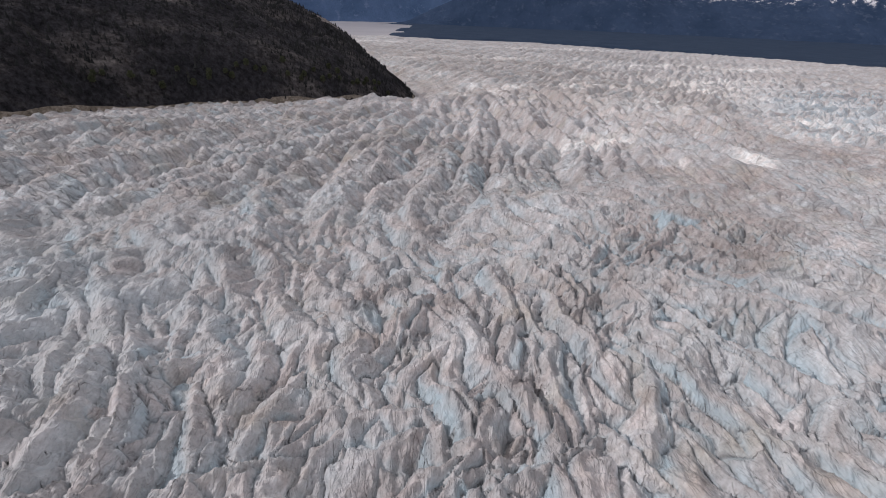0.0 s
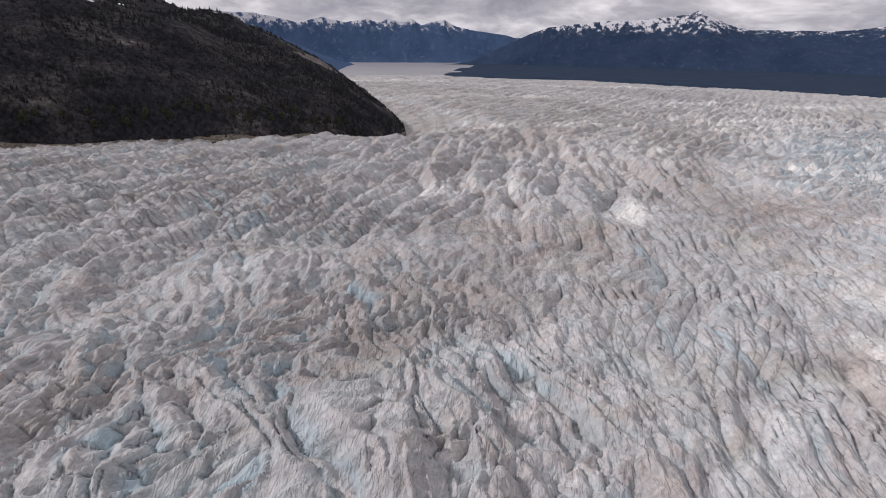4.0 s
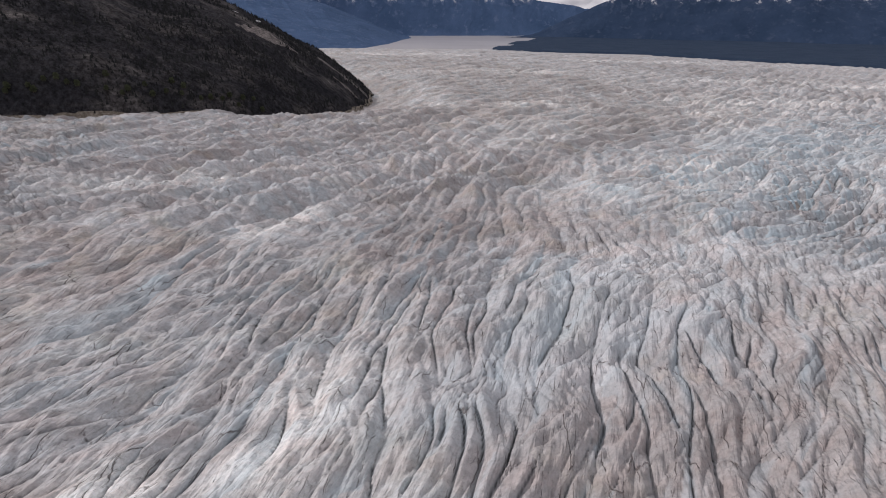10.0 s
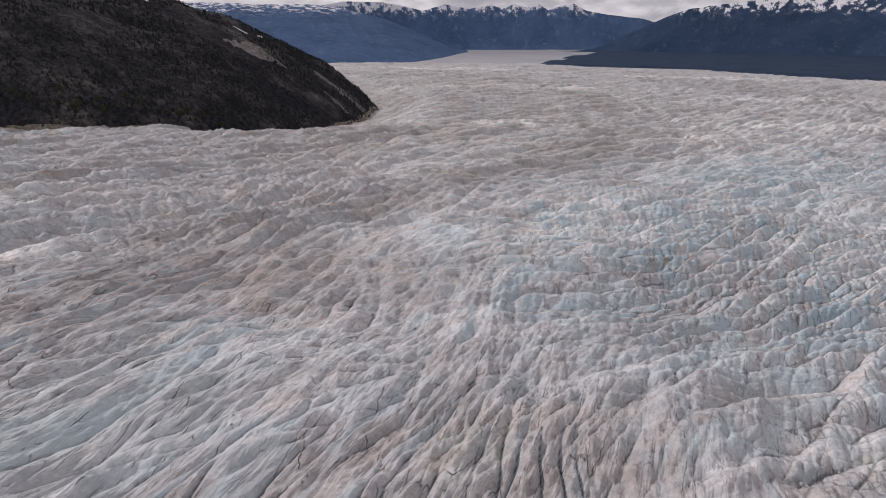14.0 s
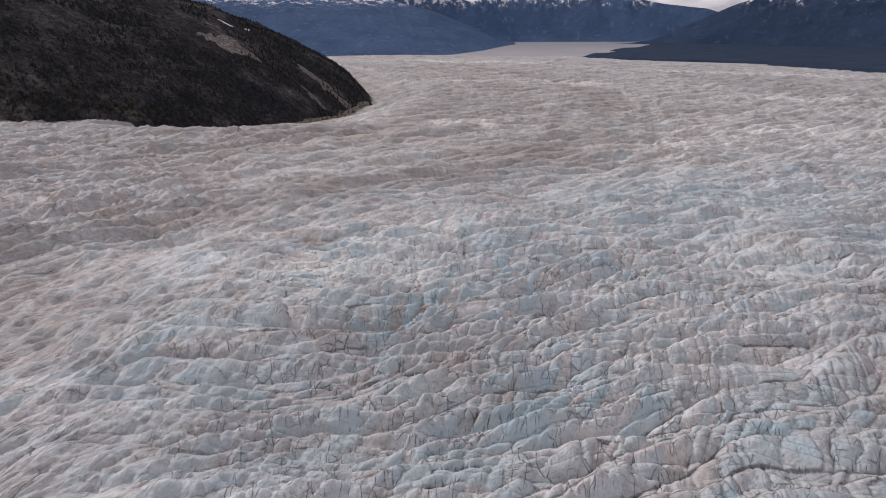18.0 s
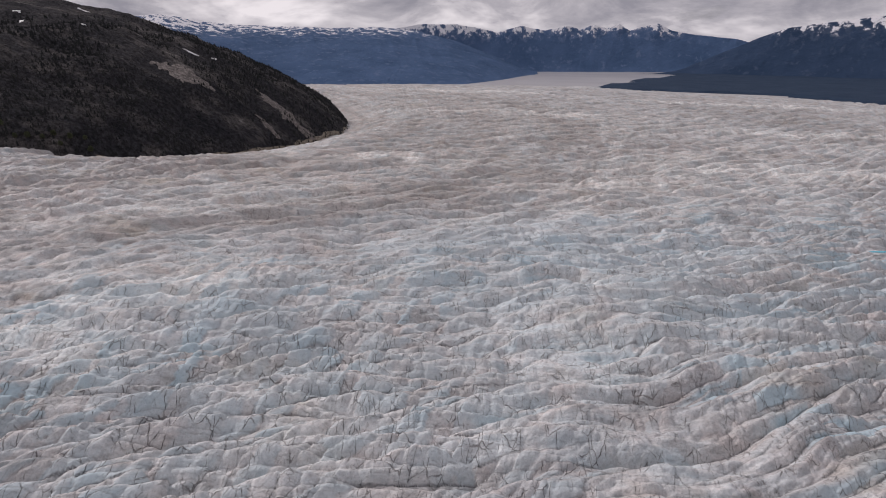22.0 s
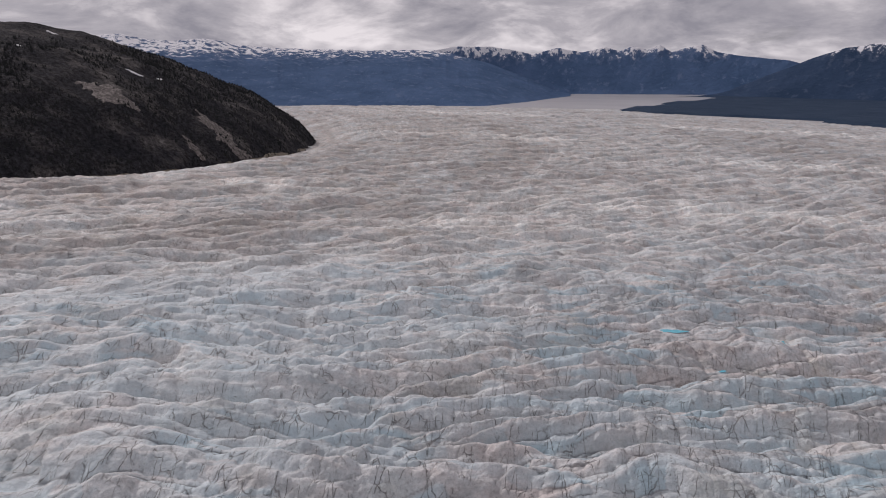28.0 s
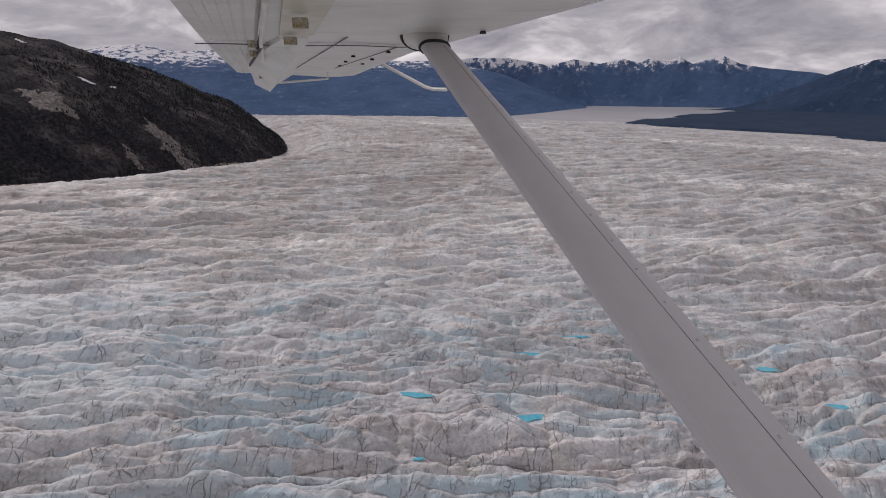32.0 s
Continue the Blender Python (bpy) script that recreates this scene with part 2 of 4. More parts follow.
blue = ICE.math("MULTIPLY", ICE.attr("bare_ice"), ICE.ramp(ICE.noise(0.045, 5, 0.6), (0.36, 0.2), (0.60, 0.95)))
crust = ICE.mix(blue, crust, (0.47, 0.62, 0.695))
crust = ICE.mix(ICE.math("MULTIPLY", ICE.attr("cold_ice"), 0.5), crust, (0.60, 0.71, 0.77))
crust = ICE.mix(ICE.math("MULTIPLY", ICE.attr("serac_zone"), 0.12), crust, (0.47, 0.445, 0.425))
crust = ICE.mix(ICE.math("MULTIPLY", ICE.attr("row_zone"), 0.1), crust, (0.54, 0.59, 0.62))
crust = ICE.mix(ICE.math("MULTIPLY", ICE.attr("rib_zone"), 0.06), crust, (0.52, 0.45, 0.42))
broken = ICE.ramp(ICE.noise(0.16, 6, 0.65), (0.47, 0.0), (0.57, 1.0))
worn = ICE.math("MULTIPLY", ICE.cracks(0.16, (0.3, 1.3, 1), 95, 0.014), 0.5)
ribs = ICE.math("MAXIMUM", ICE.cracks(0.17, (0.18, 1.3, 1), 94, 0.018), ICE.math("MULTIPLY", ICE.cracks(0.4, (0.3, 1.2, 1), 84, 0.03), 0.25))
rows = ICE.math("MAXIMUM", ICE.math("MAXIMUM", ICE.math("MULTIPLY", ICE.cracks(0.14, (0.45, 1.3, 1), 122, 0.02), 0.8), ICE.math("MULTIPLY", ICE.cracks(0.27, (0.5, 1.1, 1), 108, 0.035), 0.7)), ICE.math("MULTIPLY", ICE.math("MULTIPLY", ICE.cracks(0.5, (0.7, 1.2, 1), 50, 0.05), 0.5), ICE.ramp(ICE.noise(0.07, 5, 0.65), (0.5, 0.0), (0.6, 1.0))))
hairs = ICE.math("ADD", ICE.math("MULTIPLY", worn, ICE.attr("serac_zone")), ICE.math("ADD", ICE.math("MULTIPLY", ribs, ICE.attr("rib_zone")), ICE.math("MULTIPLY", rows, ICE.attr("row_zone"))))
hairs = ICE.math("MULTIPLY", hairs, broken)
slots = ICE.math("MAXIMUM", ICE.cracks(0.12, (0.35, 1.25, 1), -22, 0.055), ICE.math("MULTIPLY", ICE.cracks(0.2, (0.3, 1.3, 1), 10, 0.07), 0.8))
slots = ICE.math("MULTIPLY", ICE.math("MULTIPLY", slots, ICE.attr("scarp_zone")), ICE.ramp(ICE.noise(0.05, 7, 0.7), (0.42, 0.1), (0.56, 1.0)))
wrinkle = ICE.math("ADD", ICE.lines(0.24, (0.4, 1.8, 1), 78, 0.18, 0.7, 41.0), ICE.math("MULTIPLY", ICE.lines(0.45, (0.35, 1.7, 1), 98, 0.12, 1.3, 52.0), 0.6))
striae = ICE.math("ADD", ICE.lines(0.30, (0.2, 1.7, 1), 92, 0.2, 0.5, 61.0), ICE.math("MULTIPLY", ICE.lines(0.8, (0.25, 1.5, 1), 86, 0.2, 0.6, 72.0), 0.6))
laps = ICE.math("ADD", ICE.math("MULTIPLY", ICE.lines(0.22, (0.3, 1.7, 1), 40, 0.2, 0.5, 81.0), 0.9), ICE.math("MULTIPLY", ICE.lines(0.7, (0.5, 1.5, 1), 126, 0.2, 0.6, 92.0), 0.5))
folds = ICE.math("ADD", ICE.math("MULTIPLY", wrinkle, ICE.attr("serac_zone")), ICE.math("ADD", ICE.math("MULTIPLY", striae, ICE.math("MULTIPLY", ICE.attr("rib_zone"), 0.6)), ICE.math("MULTIPLY", laps, ICE.math("MULTIPLY", ICE.attr("row_zone"), 0.45))))
crust = ICE.mix(ICE.math("ADD", ICE.math("MULTIPLY", ICE.attr("serac_zone"), 0.16), 0.09), crust, ICE.ramp(folds, (0.0, 1.2), (0.9, 0.70)), "MULTIPLY")
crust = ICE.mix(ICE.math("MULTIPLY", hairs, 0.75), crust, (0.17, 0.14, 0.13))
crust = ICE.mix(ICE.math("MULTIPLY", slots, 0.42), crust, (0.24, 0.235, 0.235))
# creases painted near-black: the shade in the cracks together with their dirt
ICE.colour(ICE.mix(ICE.math("MULTIPLY", ICE.ramp(ICE.attr("crack_shade_dirt"), (0.15, 0.0), (0.70, 1.0)), 0.78), crust, (0.10, 0.10, 0.105)))
ICE.bump(ICE.noise(0.7, 5, 0.6, (0.7, 1.4, 1), 70), 0.8, 0.5).bump(ICE.noise(3.0, 5, 0.65), 0.5, 0.14).bump(ICE.math("SUBTRACT", 1.0, slots), 0.9, 1.1).bump(ICE.math("SUBTRACT", 1.0, hairs), 0.9, 0.5).bump(ICE.math("SUBTRACT", 1.5, folds), 0.45, 0.75)

# forested hillside: near-black conifer and alder scrub over dark rock
SCRUB = Mat("hill_scrub", 0.95)
SCRUB.b.inputs["Specular IOR Level"].default_value = 0.05
s1 = SCRUB.ramp(SCRUB.noise(0.02, 10, 0.68, (0.5, 1.3, 1.0), 30), (0.34, (0.018, 0.0185, 0.022)), (0.5, (0.030, 0.0295, 0.033)), (0.60, (0.060, 0.056, 0.056)), (0.70, (0.135, 0.126, 0.121)))
s2 = SCRUB.ramp(SCRUB.noise(0.22, 7, 0.75, (1, 1, 0.6)), (0.36, 0.45), (0.66, 2.4))
SCRUB.colour(SCRUB.mix(1.0, s1, s2, "MULTIPLY")).bump(SCRUB.noise(0.18, 9, 0.72), 1.0, 5.0)

CONIFER = Mat("conifer_needles", 0.9)
CONIFER.b.inputs["Specular IOR Level"].default_value = 0.05
CONIFER.colour(CONIFER.ramp(CONIFER.noise(0.05, 8, 0.7), (0.36, (0.019, 0.021, 0.023)), (0.6, (0.033, 0.035, 0.035)), (0.75, (0.068, 0.067, 0.055))))
BARK = Mat("conifer_bark", 0.9).colour((0.06, 0.045, 0.035))

ROCK = Mat("scree", 0.9)
ROCK.colour(ROCK.ramp(ROCK.noise(0.25, 8, 0.7, (1, 1, 0.4)), (0.36, (0.055, 0.048, 0.045)), (0.5, (0.14, 0.122, 0.115)), (0.64, (0.30, 0.268, 0.252)))).bump(ROCK.noise(0.6, 6, 0.7), 1.0, 1.5)
SNOW = Mat("old_snow", 0.6)
SNOW.colour(SNOW.ramp(SNOW.noise(0.3, 6, 0.6), (0.3, (0.58, 0.58, 0.60)), (0.7, (0.82, 0.82, 0.83))))

# far ranges: spruce slopes, bare rock and snow above, with the blue of distant haze painted in
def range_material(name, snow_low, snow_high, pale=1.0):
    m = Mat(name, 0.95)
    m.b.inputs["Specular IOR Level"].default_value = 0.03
    # pale lifts all ground colours, as thicker haze would
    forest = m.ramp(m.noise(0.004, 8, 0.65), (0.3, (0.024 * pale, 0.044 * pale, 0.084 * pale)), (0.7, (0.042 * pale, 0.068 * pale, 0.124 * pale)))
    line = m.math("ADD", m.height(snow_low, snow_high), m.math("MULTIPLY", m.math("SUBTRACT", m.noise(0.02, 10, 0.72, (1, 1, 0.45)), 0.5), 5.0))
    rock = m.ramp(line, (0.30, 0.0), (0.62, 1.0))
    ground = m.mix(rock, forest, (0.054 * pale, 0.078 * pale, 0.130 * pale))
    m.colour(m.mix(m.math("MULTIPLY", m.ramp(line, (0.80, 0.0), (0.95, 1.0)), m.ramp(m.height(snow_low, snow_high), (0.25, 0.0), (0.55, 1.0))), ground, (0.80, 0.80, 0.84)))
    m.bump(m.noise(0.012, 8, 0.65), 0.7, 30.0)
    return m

RANGE_A = range_material("near_range", 70, 225, 1.05)
# a paler copy of the same slopes, its extra haze put into the colour
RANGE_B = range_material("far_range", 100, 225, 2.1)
# spruce lowland, its colour blued with the same painted haze as the ranges
LOWLAND = Mat("spruce_lowland", 0.95)
LOWLAND.b.inputs["Specular IOR Level"].default_value = 0.05
LOWLAND.colour(LOWLAND.ramp(LOWLAND.noise(0.01, 8, 0.7), (0.3, (0.024, 0.042, 0.076)), (0.75, (0.046, 0.070, 0.112)))).bump(LOWLAND.noise(0.05, 6, 0.7), 0.8, 6)
LAKE = Mat("silty_water", 0.28)
LAKE.colour(LAKE.ramp(LAKE.noise(0.002, 4, 0.5, (1, 3, 1)), (0.3, (0.40, 0.39, 0.40)), (0.7, (0.50, 0.485, 0.49)))).bump(LAKE.noise(0.08, 3, 0.6), 0.15, 0.5)


# ---- fields of noise on arrays ----
def hashed(ix, iy, seed):
    h = (ix.astype(np.int64) * 374761393 + iy.astype(np.int64) * 668265263 + seed * 1274126177) & 0xFFFFFFFF
    h = ((h ^ (h >> 13)) * 1103515245) & 0xFFFFFFFF
    h = ((h ^ (h >> 16)) * 2654435761) & 0xFFFFFFFF
    return ((h ^ (h >> 15)) & 0xFFFFFF) / float(0x1000000)


def vnoise(x, y, seed=0):
    """Smooth noise between -1 and 1, one lump a unit."""
    ix, iy = np.floor(x), np.floor(y)
    fx, fy = x - ix, y - iy
    fx, fy = fx * fx * fx * (fx * (fx * 6 - 15) + 10), fy * fy * fy * (fy * (fy * 6 - 15) + 10)
    a, b = hashed(ix, iy, seed), hashed(ix + 1, iy, seed)
    c, d = hashed(ix, iy + 1, seed), hashed(ix + 1, iy + 1, seed)
    return (a + (b - a) * fx + (c - a) * fy + (a - b - c + d) * fx * fy) * 2 - 1


def fbm(x, y, octaves=4, seed=0, gain=0.5):
    out, amp = np.zeros_like(x), 1.0
    for k in range(octaves):
        out += amp * vnoise(x * 2.03 ** k + 17.3 * k, y * 2.03 ** k - 9.1 * k, seed + k)
        amp *= gain
    return out


def ridged(x, y, octaves=4, seed=0, gain=0.5):
    """Sharp crests: 1 on a crest, falling to 0."""
    out, amp, total = np.zeros_like(x), 1.0, 0.0
    for k in range(octaves):
        out += amp * (1 - np.abs(vnoise(x * 1.97 ** k + 5.7 * k, y * 1.97 ** k + 3.3 * k, seed + k)))
        total += amp
        amp *= gain
    return out / total


def smooth(t):
    t = np.clip(t, 0, 1)
    return t * t * (3 - 2 * t)


def turned(x, y, degrees):
    """Coordinates along and across a direction, given as a bearing from the y axis to the right."""
    a = radians(degrees)
    return x * math.sin(a) + y * math.cos(a), x * math.cos(a) - y * math.sin(a)


def line_distance(x, y, line):
    """Distance to a polyline, and the side: positive to the right of its course."""
    best, side = np.full_like(x, 1e9), np.ones_like(x)
    for (ax, ay), (bx, by) in zip(line, line[1:]):
        ux, uy = bx - ax, by - ay
        t = np.clip(((x - ax) * ux + (y - ay) * uy) / (ux * ux + uy * uy), 0, 1)
        dx, dy = x - ax - t * ux, y - ay - t * uy
        d = np.hypot(dx, dy)
        near = d < best
        best = np.where(near, d, best)
        side = np.where(near, np.sign(dx * uy - dy * ux), side)
    return best, side


def grid_mesh(name, xs, ys, zs, material, attributes=(), smooth_faces=True):
    """A sheet of quads from arrays of rows and columns."""
    rows, cols = xs.shape
    return faces_mesh(name, np.stack([xs.ravel(), ys.ravel(), zs.ravel()], 1), grid_faces(rows, cols), material, attributes, smooth_faces)


def grid_faces(rows, cols):
    i = (np.arange(rows - 1)[:, None] * cols + np.arange(cols - 1)[None, :]).ravel()
    return np.stack([i, i + 1, i + cols + 1, i + cols], 1)


def faces_mesh(name, verts, quads, material, attributes=(), smooth_faces=True):
    me = bpy.data.meshes.new(name)
    me.vertices.add(len(verts))
    me.vertices.foreach_set("co", np.ascontiguousarray(verts, np.float32).ravel())
    me.loops.add(quads.size)
    me.loops.foreach_set("vertex_index", np.ascontiguousarray(quads, np.int32).ravel())
    me.polygons.add(len(quads))
    me.polygons.foreach_set("loop_start", np.arange(0, quads.size, quads.shape[1], dtype=np.int32))
    me.polygons.foreach_set("use_smooth", np.full(len(quads), smooth_faces))
    me.update(calc_edges=True)
    for key, values in attributes:
        me.attributes.new(key, "FLOAT", "POINT").data.foreach_set("value", np.ascontiguousarray(values, np.float32).ravel())
    me.materials.append(material.m)
    return me


# ---- plan ----
FLIGHT = [(0, 0), (135, 40), (286, 101), (492, 237), (635, 388), (753, 553), (868, 760)]
VIEWS = [(80, 25, 1), (151, 46, -1), (236, 78, -9), (349, 135, -16), (466, 214, -20), (579, 322, -30), (656, 415, -35), (734, 525, -38), (805, 641, -42), (868, 760, -45)]
HILL_FOOT = [(-1500, -700), (-700, 30), (-400, 250), (-240, 395), (-205, 450), (-115, 524), (-45, 592), (20, 700), (48, 790), (42, 900), (6, 1049), (-46, 1170), (-124, 1264), (-186, 1325), (-280, 1385), (-420, 1450), (-900, 1560), (-1700, 1560)]
EDGE_X = (-3500, -1500, -800, -185, 550, 1200, 1610, 2200, 3500)
EDGE_Y = (600, 1700, 2450, 2850, 2850, 2450, 2050, 1500, 500)
CREST_X = (-3500, -1350, -800, -450, -200, 200, 900, 1200, 1650, 3500)
CREST_Z = (-60, -88, -95, -105, -110, -120, -119, -113, -108, -60)
WATER_Z = -113.0
PONDS = [(743, 869, 2.9), (751, 927, 3.0), (757, 960, 2.4), (780, 889, 3.4), (770, 846, 1.0), (829, 996, 2.6), (856, 985, 2.4)]


def ice_base(x, y):
    """The glacier's broad surface: a gentle slope that rounds off towards the wooded hill and flattens out to its far rim."""
    slope = -0.01385 * x - 0.06335 * y - 0.23
    rim = np.interp(x, EDGE_X, EDGE_Y)
    lift = np.interp(x, CREST_X, CREST_Z) - (-0.01385 * x - 0.06335 * rim - 0.23)
    z = slope + lift * smooth((y - 700) / (rim - 700 + 1e-6)) * (y > 700)
    z = z - 8 * np.exp(-((x - 85) ** 2 + (y - 125) ** 2) / 125 ** 2)
    d, side = line_distance(x, y, HILL_FOOT)
    moat = 3 + 27 * smooth((y - 620) / 160)
    z = z - moat * np.where(side > 0, np.clip(1 - d / 140, 0, 1) ** 1.25, 1.0)
    return z - 70 * smooth((y - rim) / 90)


def crest(u, v, long, wide, seed):
    """Sharp crests with hollow flanks, between 0 and 1."""
    return (1 - np.abs(vnoise(u / long, v / wide, seed))) ** 2


def hull(u, v, long, wide, seed, form, sway=0.3, spread=0.6, stray=0.8):
    """The upper hull of overlapping bodies, one to a cell: its height, metres to the crease with the next body, a random number of the body, and the place along and across it."""
    p, q = u / long, v / wide
    ix, iy = np.floor(p), np.floor(q)
    zero = np.zeros_like(p)
    best, top = np.full_like(p, -9.0), (zero, zero, zero, zero)
    second, under = np.full_like(p, -9.0), (zero, zero, zero, zero)
    for dx in (-1, 0, 1):
        for dy in (-1, 0, 1):
            cx, cy = ix + dx, iy + dy
            r, r2, r3 = hashed(cx, cy, seed), hashed(cx, cy, seed + 500), hashed(cx, cy, seed + 900)
            du, dv = (p - cx - 0.5 - stray * (r - 0.5)) * long, (q - cy - 0.5 - stray * (r2 - 0.5)) * wide
            turn = sway * (2 * r3 - 1)
            here = (du + turn * dv, dv - turn * du, turn, r2)
            value = spread * ((7 * r3 + 3 * r) % 1.0) - form(here[0] / long, here[1] / wide)
            over, next_ = value > best, value > second
            under = tuple(np.where(over, a, np.where(next_, c, b)) for a, b, c in zip(top, under, here))
            second = np.where(over, best, np.maximum(second, value))
            top = tuple(np.where(over, c, a) for a, c in zip(top, here))
            best = np.where(over, value, best)

    def steepness(place):
        eu, ev, turn = place[:3]
        fu = (form((eu + 0.05) / long, ev / wide) - form((eu - 0.05) / long, ev / wide)) * 10
        fv = (form(eu / long, (ev + 0.05) / wide) - form(eu / long, (ev - 0.05) / wide)) * 10
        return fu - turn * fv, fv + turn * fu

    (au, av), (bu, bv) = steepness(top), steepness(under)
    bent = np.hypot(au - bu, av - bv)
    crease = (best - second) / np.maximum(bent, 0.02) + 4.0 * (1 - smooth(bent * wide / 1.2))
    return best, crease, top[3], top[0], top[1]


def split(s, own, width, seed):
    """Cuts a body across into pieces of uneven width: metres to the nearest cut, fall from the middle, and a random number of the piece."""
    s = s / width + 57.3 * own
    s = s + 0.5 * vnoise(s * 0.6, own * 9.0, seed)
    k = np.floor(s)
    f = np.abs(s - k - 0.5)
    r = hashed(k, np.floor(own * 997), seed + 3)
    return (0.5 - f) * width, 4 * f * f + (s - k - 0.5) * (3 * ((r * 13) % 1.0) - 1.5), r


def nearest_view(x, y, margin=45.0):
    """Metres to the nearest stretch of the flight from which a place can be seen."""
    best = np.full_like(x, 3000.0)
    k = np.linspace(0, len(VIEWS) - 1, 40)
    for px, py, bearing in zip(*(np.interp(k, range(len(VIEWS)), [v[i] for v in VIEWS]) for i in range(3))):
        ahead, across = turned(x - px, y - py, bearing)
        d = np.sqrt(ahead * ahead + across * across + 75.0 ** 2)
        best = np.where((np.abs(across) < 0.95 * ahead + margin) & (d < best), d, best)
    return np.maximum(best, 95.0)


def scarp(p, q):
    """A row of ice: a bulging face towards the flight that flattens out at its crest, and a steep back."""
    return np.where(q > 0, 1.3 * np.abs(q) ** 1.6, 2.5 * np.abs(q) ** 1.15) + 0.3 * p * p


def ice_relief(x, y):
    """Height above the broad surface, bareness of the ice, and how dark shade and dirt are painted in the cracks."""
    cell = 0.0036 * nearest_view(x, y)
    far = np.clip(1.7 - cell / 6.0, 0, 1)
    fine = np.clip(1.5 - cell / 1.7, 0, 1)
    wx, wy = 10 * fbm(x / 75, y / 75, 3, 11), 10 * fbm(x / 75, y / 75, 3, 23)
    x2 = x + wx + 2.0 * fbm(x / 13, y / 13, 2, 31) + 0.1 * fine * vnoise(x / 2.6, y / 2.6, 33)
    y2 = y + wy + 2.0 * fbm(x / 13, y / 13, 2, 37) + 0.1 * fine * vnoise(x / 2.6, y / 2.6, 39)
    # how far along the flight: seracs, long crevasses, blocks, waves
    along = 0.75 * x + 0.66 * y + 70 * vnoise(x / 150, y / 150, 5)
    z_serac = 1 - smooth((along - 235) / 140)
    z_block = smooth((along - 580) / 170) * (1 - smooth((along - 790) / 140))
    z_wave = smooth((along - 790) / 140)
    z_long = np.clip(1 - z_serac - z_block - z_wave, 0, 1)
    # towards the hill all of it breaks into rows of toothed scarps
    off = line_distance(x, y, FLIGHT)[0] + 25 * vnoise(x / 60, y / 60, 6)
    calm_foot = 0.45 + 0.55 * smooth((line_distance(x, y, HILL_FOOT)[0] - 20) / 130)
    r_first, r_later = smooth((off - 150) / 120), smooth((off - 210) / 150)
    k_first = r_first * (0.8 * z_serac + z_long)
    k_later = r_later * (z_block + z_wave)
    k_serac, k_long = z_serac * (1 - 0.8 * r_first), z_long * (1 - r_first)
    k_block, k_wave = z_block * (1 - r_later), z_wave * (1 - r_later)
    swell = fbm(x / 48, y / 48, 3, 3)
    patch = smooth(0.5 + 0.9 * fbm(x / 30, y / 30, 3, 13))
    h, bare, floor = np.zeros_like(x), np.zeros_like(x), np.zeros_like(x)

    def line(g, width, i):
        w = np.maximum(width, 0.6 * cell[i])
        return np.minimum(1, 1.2 * width / w) * np.exp(-(g / w) ** 2)

    def put(k, i, height, open_, dark):
        k = k[i]
        h[i] += k * height
        bare[i] += k * np.clip(open_, 0, 1)
        floor[i] += k * np.clip(dark, 0, 1)

    # seracs: folded fins that cut across each other, fluted down their flanks
    i = k_serac > 0
    if i.any():
        X, Y, F, P = x2[i], y2[i], fine[i], patch[i]
        u, v = turned(X, Y, -28)
        t1, g1, own1, a1, b1 = hull(u, v, 27, 10.5, 41, lambda p, q: 1.2 * np.abs(q) ** 0.82 + 0.55 * p * p, 0.4, 0.6)
        u, v = turned(X, Y, 30)
        t2, g2, own2, a2, b2 = hull(u, v, 21, 9.5, 42, lambda p, q: 1.2 * np.abs(q) ** 0.82 + 0.7 * p * p, 0.5, 0.6)
        u, v = turned(X, Y, 4)
        t3, g3, own3, a3, b3 = hull(u, v, 8.5, 2.8, 43, lambda p, q: np.abs(q) ** 0.85 + 0.9 * p * p, 0.6, 0.7)
        t1 = t1 + 0.10
        first = t1 > t2
        top = np.where(first, t1, t2)
        along_fin, side, own = np.where(first, a1, a2), np.where(first, b1, b2), np.where(first, own1, own2)
        bow = 1.4 * vnoise(X / 6, Y / 6, 48)
        flank = smooth(np.abs(side) / 3.0)
        flute = crest(side + 40 * own, along_fin + bow, 12, 2.9, 46) * flank
        pleat = crest(side + 40 * own, along_fin + bow, 8, 1.15, 47) * flank
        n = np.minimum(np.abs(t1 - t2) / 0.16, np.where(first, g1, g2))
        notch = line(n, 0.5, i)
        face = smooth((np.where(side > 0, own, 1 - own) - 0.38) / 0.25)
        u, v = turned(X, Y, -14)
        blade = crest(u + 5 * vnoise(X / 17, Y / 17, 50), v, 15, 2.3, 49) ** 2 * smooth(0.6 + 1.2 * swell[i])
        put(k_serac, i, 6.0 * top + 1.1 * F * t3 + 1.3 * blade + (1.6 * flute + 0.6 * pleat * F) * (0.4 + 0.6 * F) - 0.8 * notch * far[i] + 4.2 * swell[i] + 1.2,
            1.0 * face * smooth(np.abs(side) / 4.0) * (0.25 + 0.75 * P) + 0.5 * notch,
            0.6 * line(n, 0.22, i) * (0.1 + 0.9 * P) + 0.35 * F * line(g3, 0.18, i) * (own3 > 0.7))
    x1, y1 = x + 0.7 * wx + 0.22 * (x2 - x - wx), y + 0.7 * wy + 0.22 * (y2 - y - wy)
    # rows of toothed scarps between the flight and the hill
    for k_row, bearing, long, wide, tall, tooth, seed in ((k_first, 3, 100, 26, 13.5, 5.2, 101), (k_later, 25, 130, 22, 12.0, 6.0, 111)):
        i = k_row > 0
        if not i.any():
            continue
        X, Y, F, P = x1[i], y1[i], fine[i], patch[i]
        u, v = turned(X, Y, bearing)
